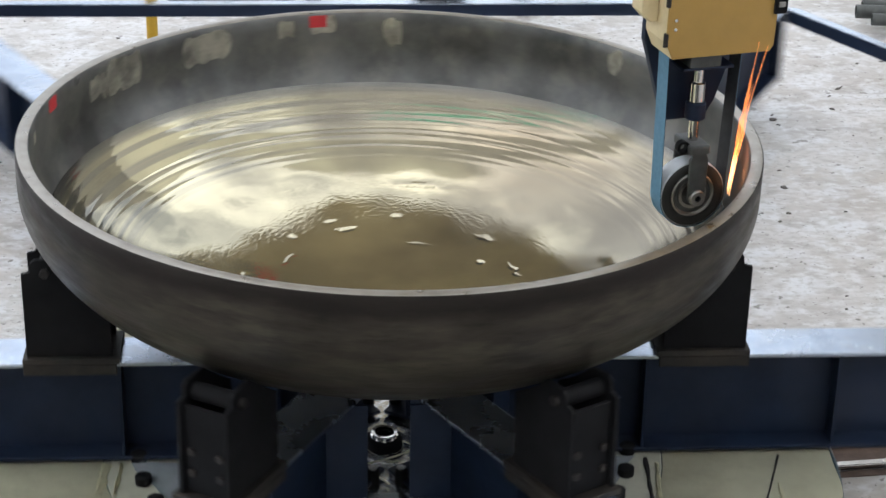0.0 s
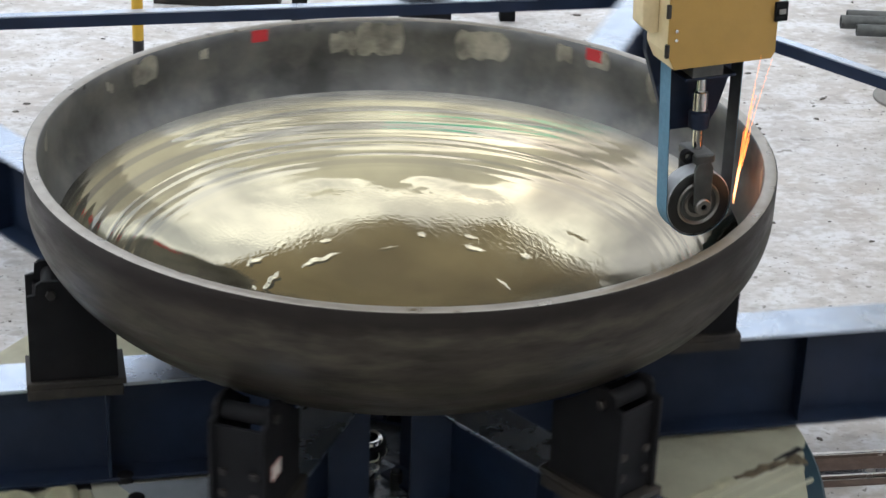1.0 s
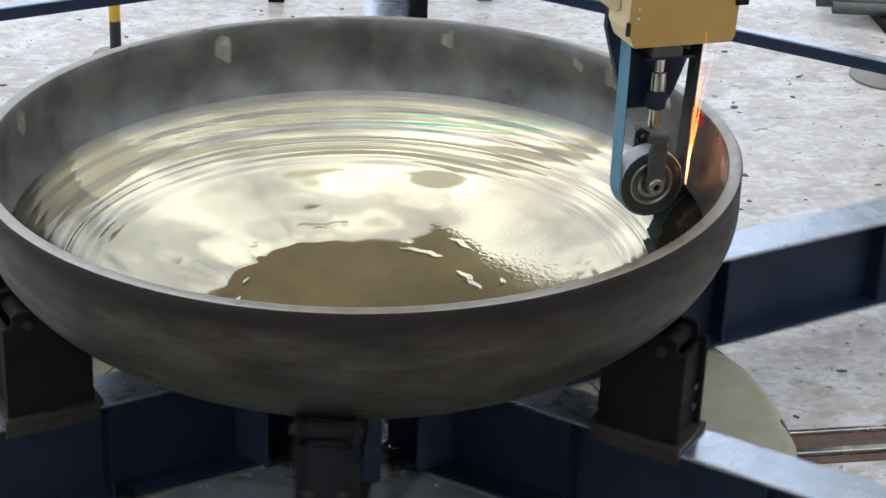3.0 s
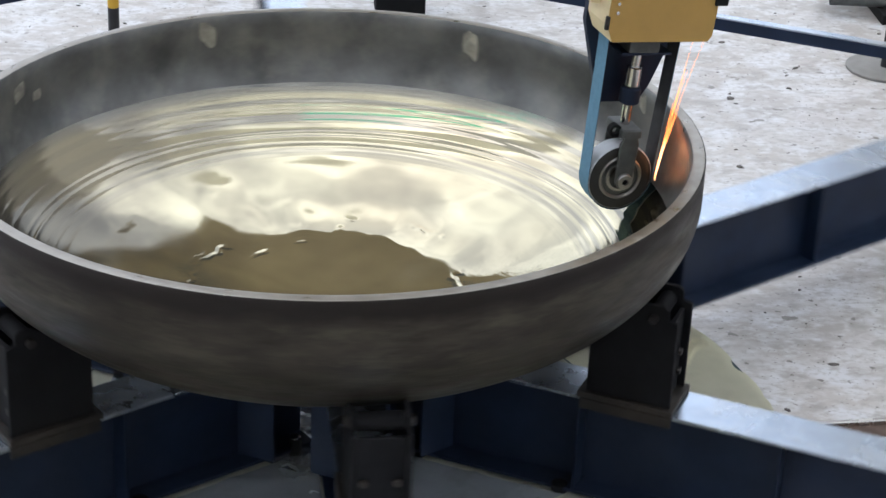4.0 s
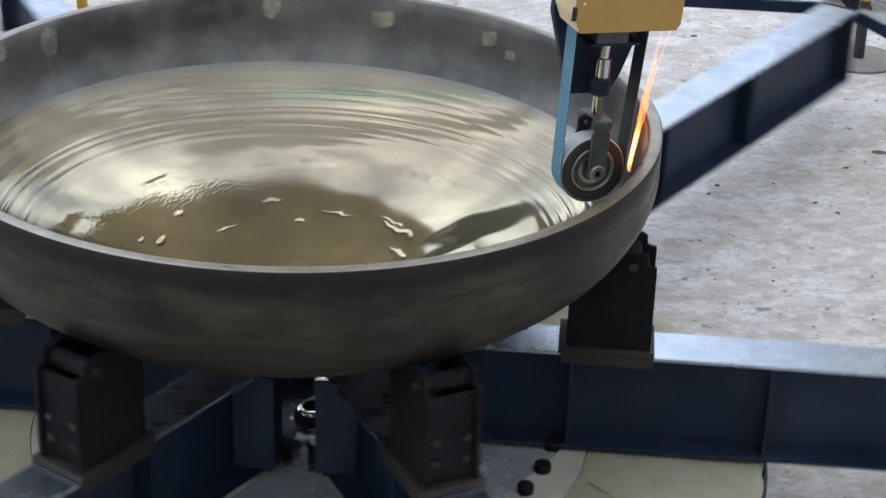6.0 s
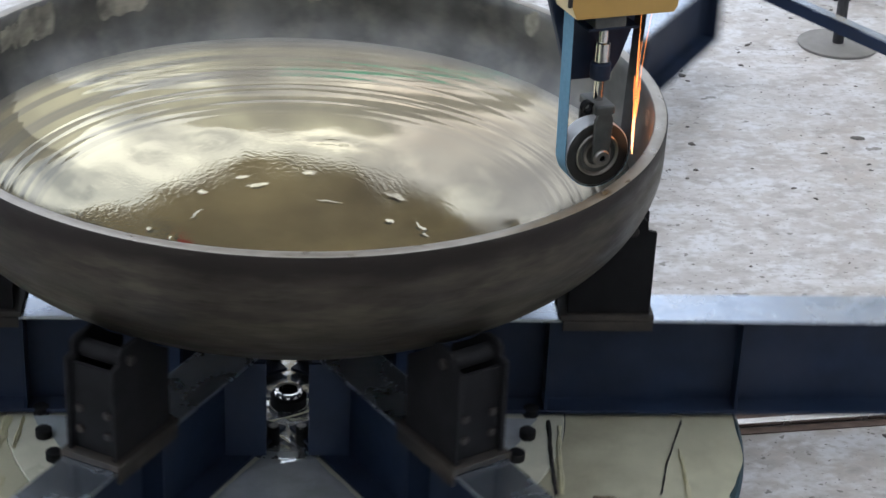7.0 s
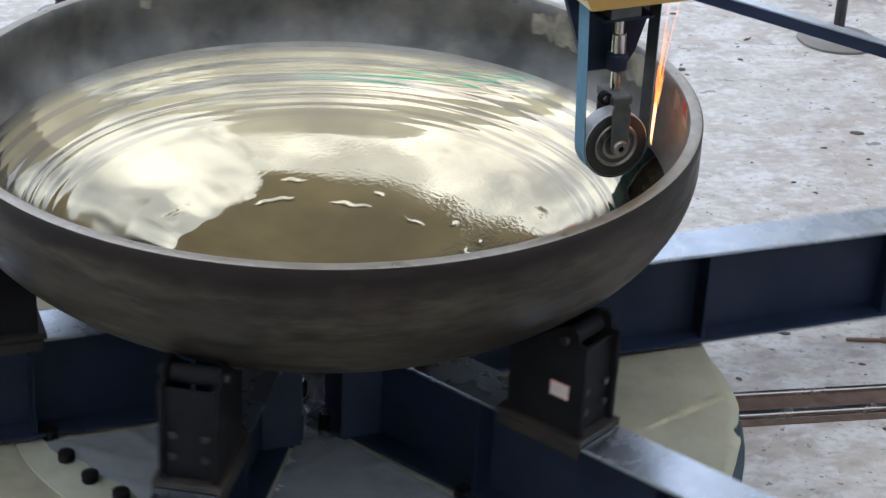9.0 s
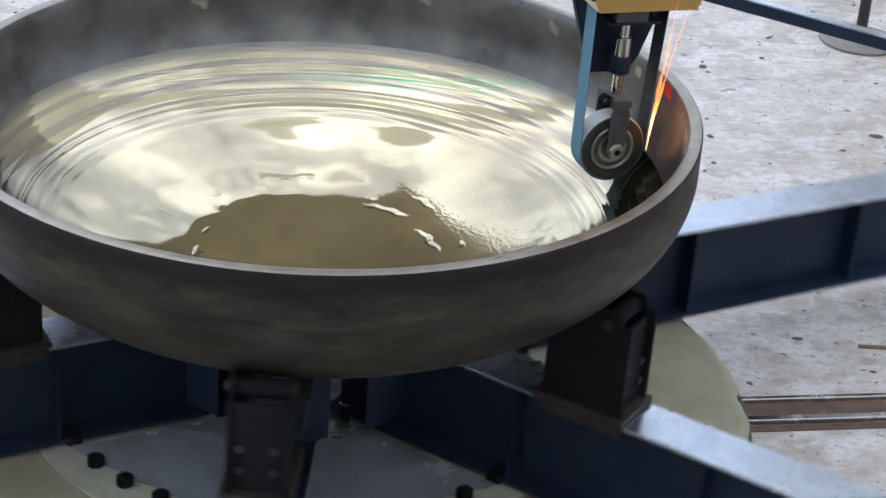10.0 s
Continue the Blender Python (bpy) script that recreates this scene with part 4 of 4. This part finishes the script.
def sparks():
    """A plume of thin glowing streaks off the wheel's contact, flying upward."""
    rng = random.Random(3)
    bm = bmesh.new()
    for i in range(30):
        u = rng.random()
        start = 0.01 + 0.22 * u * rng.random()
        length = rng.uniform(0.08, 0.26) * (1.25 - u)
        lean = rng.gauss(0.02, 0.025)
        curve = rng.uniform(0.02, 0.22)
        y0 = rng.uniform(-0.03, 0.0)
        w = rng.uniform(0.0005, 0.0011)
        if i > 19:                      # long thin ones that rise past the hood
            start, length, w = rng.uniform(0.03, 0.30), rng.uniform(0.15, 0.34), 0.0006
        prev = None
        for j in range(6):
            s = start + length * j / 5
            c = Vector((s * lean + curve * s * s * 0.5, y0 * (1 + s) - 0.05 * s, s))
            k = w * (1 - 0.7 * abs(j / 5 - 0.4))
            row = [bm.verts.new(c + Vector(d) * k) for d in ((1, 0, 0), (-0.5, 0.87, 0), (-0.5, -0.87, 0))]
            if prev:
                for a in range(3):
                    f = bm.faces.new((prev[a], prev[(a + 1) % 3], row[(a + 1) % 3], row[a]))
                    f.material_index = 1 if s < 0.16 else 0
            prev = row
    ob = part("sparks", bm, [SPARK, SPARK_HOT])
    return tagged(ob, "thin orange grinding sparks flying off the wheel", "sparks", kind="stuff")


SPARKS = sparks()

# ---------------------------------------------------------------- floor track


def track():
    ob = empty("floor_track", "worn steel floor track with two bright rails and rusty grime", "track")
    tagged(ob, kind="structure")
    m = pose(0, -0.0983, 0, 0, 0, math.degrees(math.atan(0.0875)))
    for y, w in ((0.0, 0.017), (0.135, 0.012)):
        bm = bmesh.new()
        box(bm, 1.4, 9.0, y - w, y + w, 0.0, 0.022, 0.004)
        part("rail", bm, RAIL_BRIGHT, ob, "bright worn rail head").matrix_basis = m
    bm = bmesh.new()
    box(bm, 1.4, 9.0, 0.0225, 0.1225, 0.0, 0.006)
    part("grime_bed", bm, RAIL_DIRT, ob, "rusty brown grime between the rails").matrix_basis = m
    bm = bmesh.new()
    box(bm, 1.4, 9.0, -0.06, -0.0225, 0.0, 0.004)
    part("grime_edge", bm, RAIL_DIRT, ob).matrix_basis = m
    return ob


track()

# ---------------------------------------------------------------- litter on the floor
bm = bmesh.new()
dust = random.Random(17)
for i in range(620):
    x = dust.choice((-1, 1)) * dust.uniform(1.25, 4.2) if i % 3 else dust.uniform(-2.5, 3.5)
    y = dust.uniform(-1.2, 6.5) if i % 3 else dust.uniform(2.2, 6.5)
    if math.hypot(x, y) < 1.62:
        continue
    size, turn_a = 0.003 + 0.017 * dust.random() ** 4, dust.uniform(0, 6.28)
    slim, lie = dust.uniform(1.0, 2.6), dust.gauss(0.0, 0.5)
    ring = []
    for k in range(6):
        a = turn_a + k * math.pi / 3
        r = size * dust.uniform(0.5, 1.2)
        u, v = r * slim * math.cos(a), r * math.sin(a)
        ring.append((x + u * math.cos(lie) - v * math.sin(lie), y + u * math.sin(lie) + v * math.cos(lie)))
    lo = [bm.verts.new((px, py, 0.0)) for px, py in ring]
    hi = [bm.verts.new((x + (px - x) * 0.7, y + (py - y) * 0.7, 0.002 + size * 0.3)) for px, py in ring]
    bm.faces.new(hi)
    for k in range(6):
        bm.faces.new((lo[k], lo[(k + 1) % 6], hi[(k + 1) % 6], hi[k]))
tagged(part("floor_grit", bm, GRIT), "dark grit and chips scattered over the concrete", "grit", kind="stuff")
bm = bmesh.new()
box(bm, -0.075, 0.075, -0.008, 0.008, 0, 0.012, 0.003)
box(bm, 0.06, 0.085, -0.016, 0.014, 0, 0.014, 0.003)
splinter = part("wood_splinter", bm, SPLINTER)
splinter.matrix_basis = pose(2.24, 0.595, 0, 0, 0, -4)
tagged(splinter, "small brown wood splinter lying on the floor", "splinter")

# ---------------------------------------------------------------- barrier posts


def barrier_post(x, y, black, wide=0.212):
    ob = empty("barrier_post", "yellow and black steel post on a round base", "barrier post", "barrier posts")
    bm = bmesh.new()
    lathe(bm, [(0, 0), (wide, 0), (wide + 0.002, 0.004), (wide + 0.002, 0.014), (wide - 0.004, 0.018), (0, 0.018)], 56, closed=False)
    part("base", bm, BASE_GREY, ob, "grey round base plate", smooth=40)
    bm = bmesh.new()
    rod(bm, 0.03, 0.0185, black, 20, chamfer=0.02)
    part("post_lower", bm, POST_BLACK, ob, "black lower post", smooth=40)
    bm = bmesh.new()
    rod(bm, 0.03, black + 0.0005, 1.0, 20, chamfer=0.02)
    part("post_upper", bm, POST_YELLOW, ob, "yellow upper post", smooth=40)
    ob.matrix_basis = pose(x, y, 0)
    return ob


barrier_post(3.045, 3.853, 0.34)
barrier_post(-1.08, 4.12, 0.20, 0.12)

# ---------------------------------------------------------------- far clutter
bm = bmesh.new()
box(bm, 0.33, 0.61, 4.58, 4.8, 0, 1.6, 0.01)
tagged(part("machine_leg", bm, BLACK), "dark steel column standing on the floor", "column")
for x, y in ((0.98, 5.08), (-0.23, 5.02)):
    bm = bmesh.new()
    box(bm, x - 0.045, x + 0.045, y, y + 0.09, 0, 1.0, 0.004)
    tagged(part("trestle_leg", bm, BLACK), "dark square steel leg on the floor", "leg", "trestle legs")
bm = bmesh.new()
box(bm, -0.37, 0.37, -0.07, 0.07, 0, 0.07, 0.006, pose(-0.71, 5.36, 0, 0, 0, -7))
tagged(part("wood_batten", bm, BROWN), "brown batten lying on the floor", "batten")
for i, (x, y, r) in enumerate(((2.95, 4.72, 0.035), (2.89, 4.85, 0.04), (2.96, 4.98, 0.035))):
    bm = bmesh.new()
    lathe(bm, [(r * 0.8, 0), (r, 0), (r, 2.4), (r * 0.8, 2.4)], 20, pose(x, y, r + 0.06, 0, 90, -6))
    tagged(part("steel_pipe", bm, GREY_CAST, smooth=40), "dark grey steel pipe on a floor bearer", "pipe", "pipes on the floor")
bm = bmesh.new()
box(bm, 3.22, 3.32, 4.55, 5.15, 0, 0.06, 0.004)
tagged(part("bearer", bm, BLACK), "dark bearer under the pipes", "bearer")

# ---------------------------------------------------------------- what moves


def head_pose(t):
    """The head swings from a pivot above, following the dish's eccentric wall."""
    x = 0.9746 + 0.0988 * math.cos(radians(OMEGA * (t - 1.414)))
    px = 0.9446
    tilt = math.degrees(math.atan2(px - x, ARM)) + 3.3
    return pose(x, HEAD_Y, 1.0668, 0, tilt, 0)


def motions():
    table_rows = [(t, turn(t)) for t in TIMES]
    walk(TABLE, table_rows)
    for k, ob in enumerate(STANDS):
        walk(ob, [(t, m @ pose(0, 0, 0, 0, 0, 60 * k)) for t, m in table_rows])
    seat = Matrix.Translation(OFF + Vector((0, 0, RIM_Z))) @ Matrix.Rotation(TILT_Y, 4, "X") @ Matrix.Rotation(-TILT_X, 4, "Y")
    walk(DISH, [(t, m @ seat) for t, m in table_rows])
    walk(GRINDER, [(t, head_pose(t)) for t in TIMES])
    walk(WHEEL, [(t, pose(0, 0, 0, 90, 0, 16) @ pose(0, 0, 0, 0, 0, 75 * i)) for i, t in enumerate(TIMES)])
    flick = random.Random(5)
    walk(SPARKS, [(t, head_pose(t) @ pose(0.125, -0.02, -0.01, flick.uniform(-4, 4), flick.uniform(-3, 5), flick.uniform(-12, 12))) for t in TIMES])


motions()
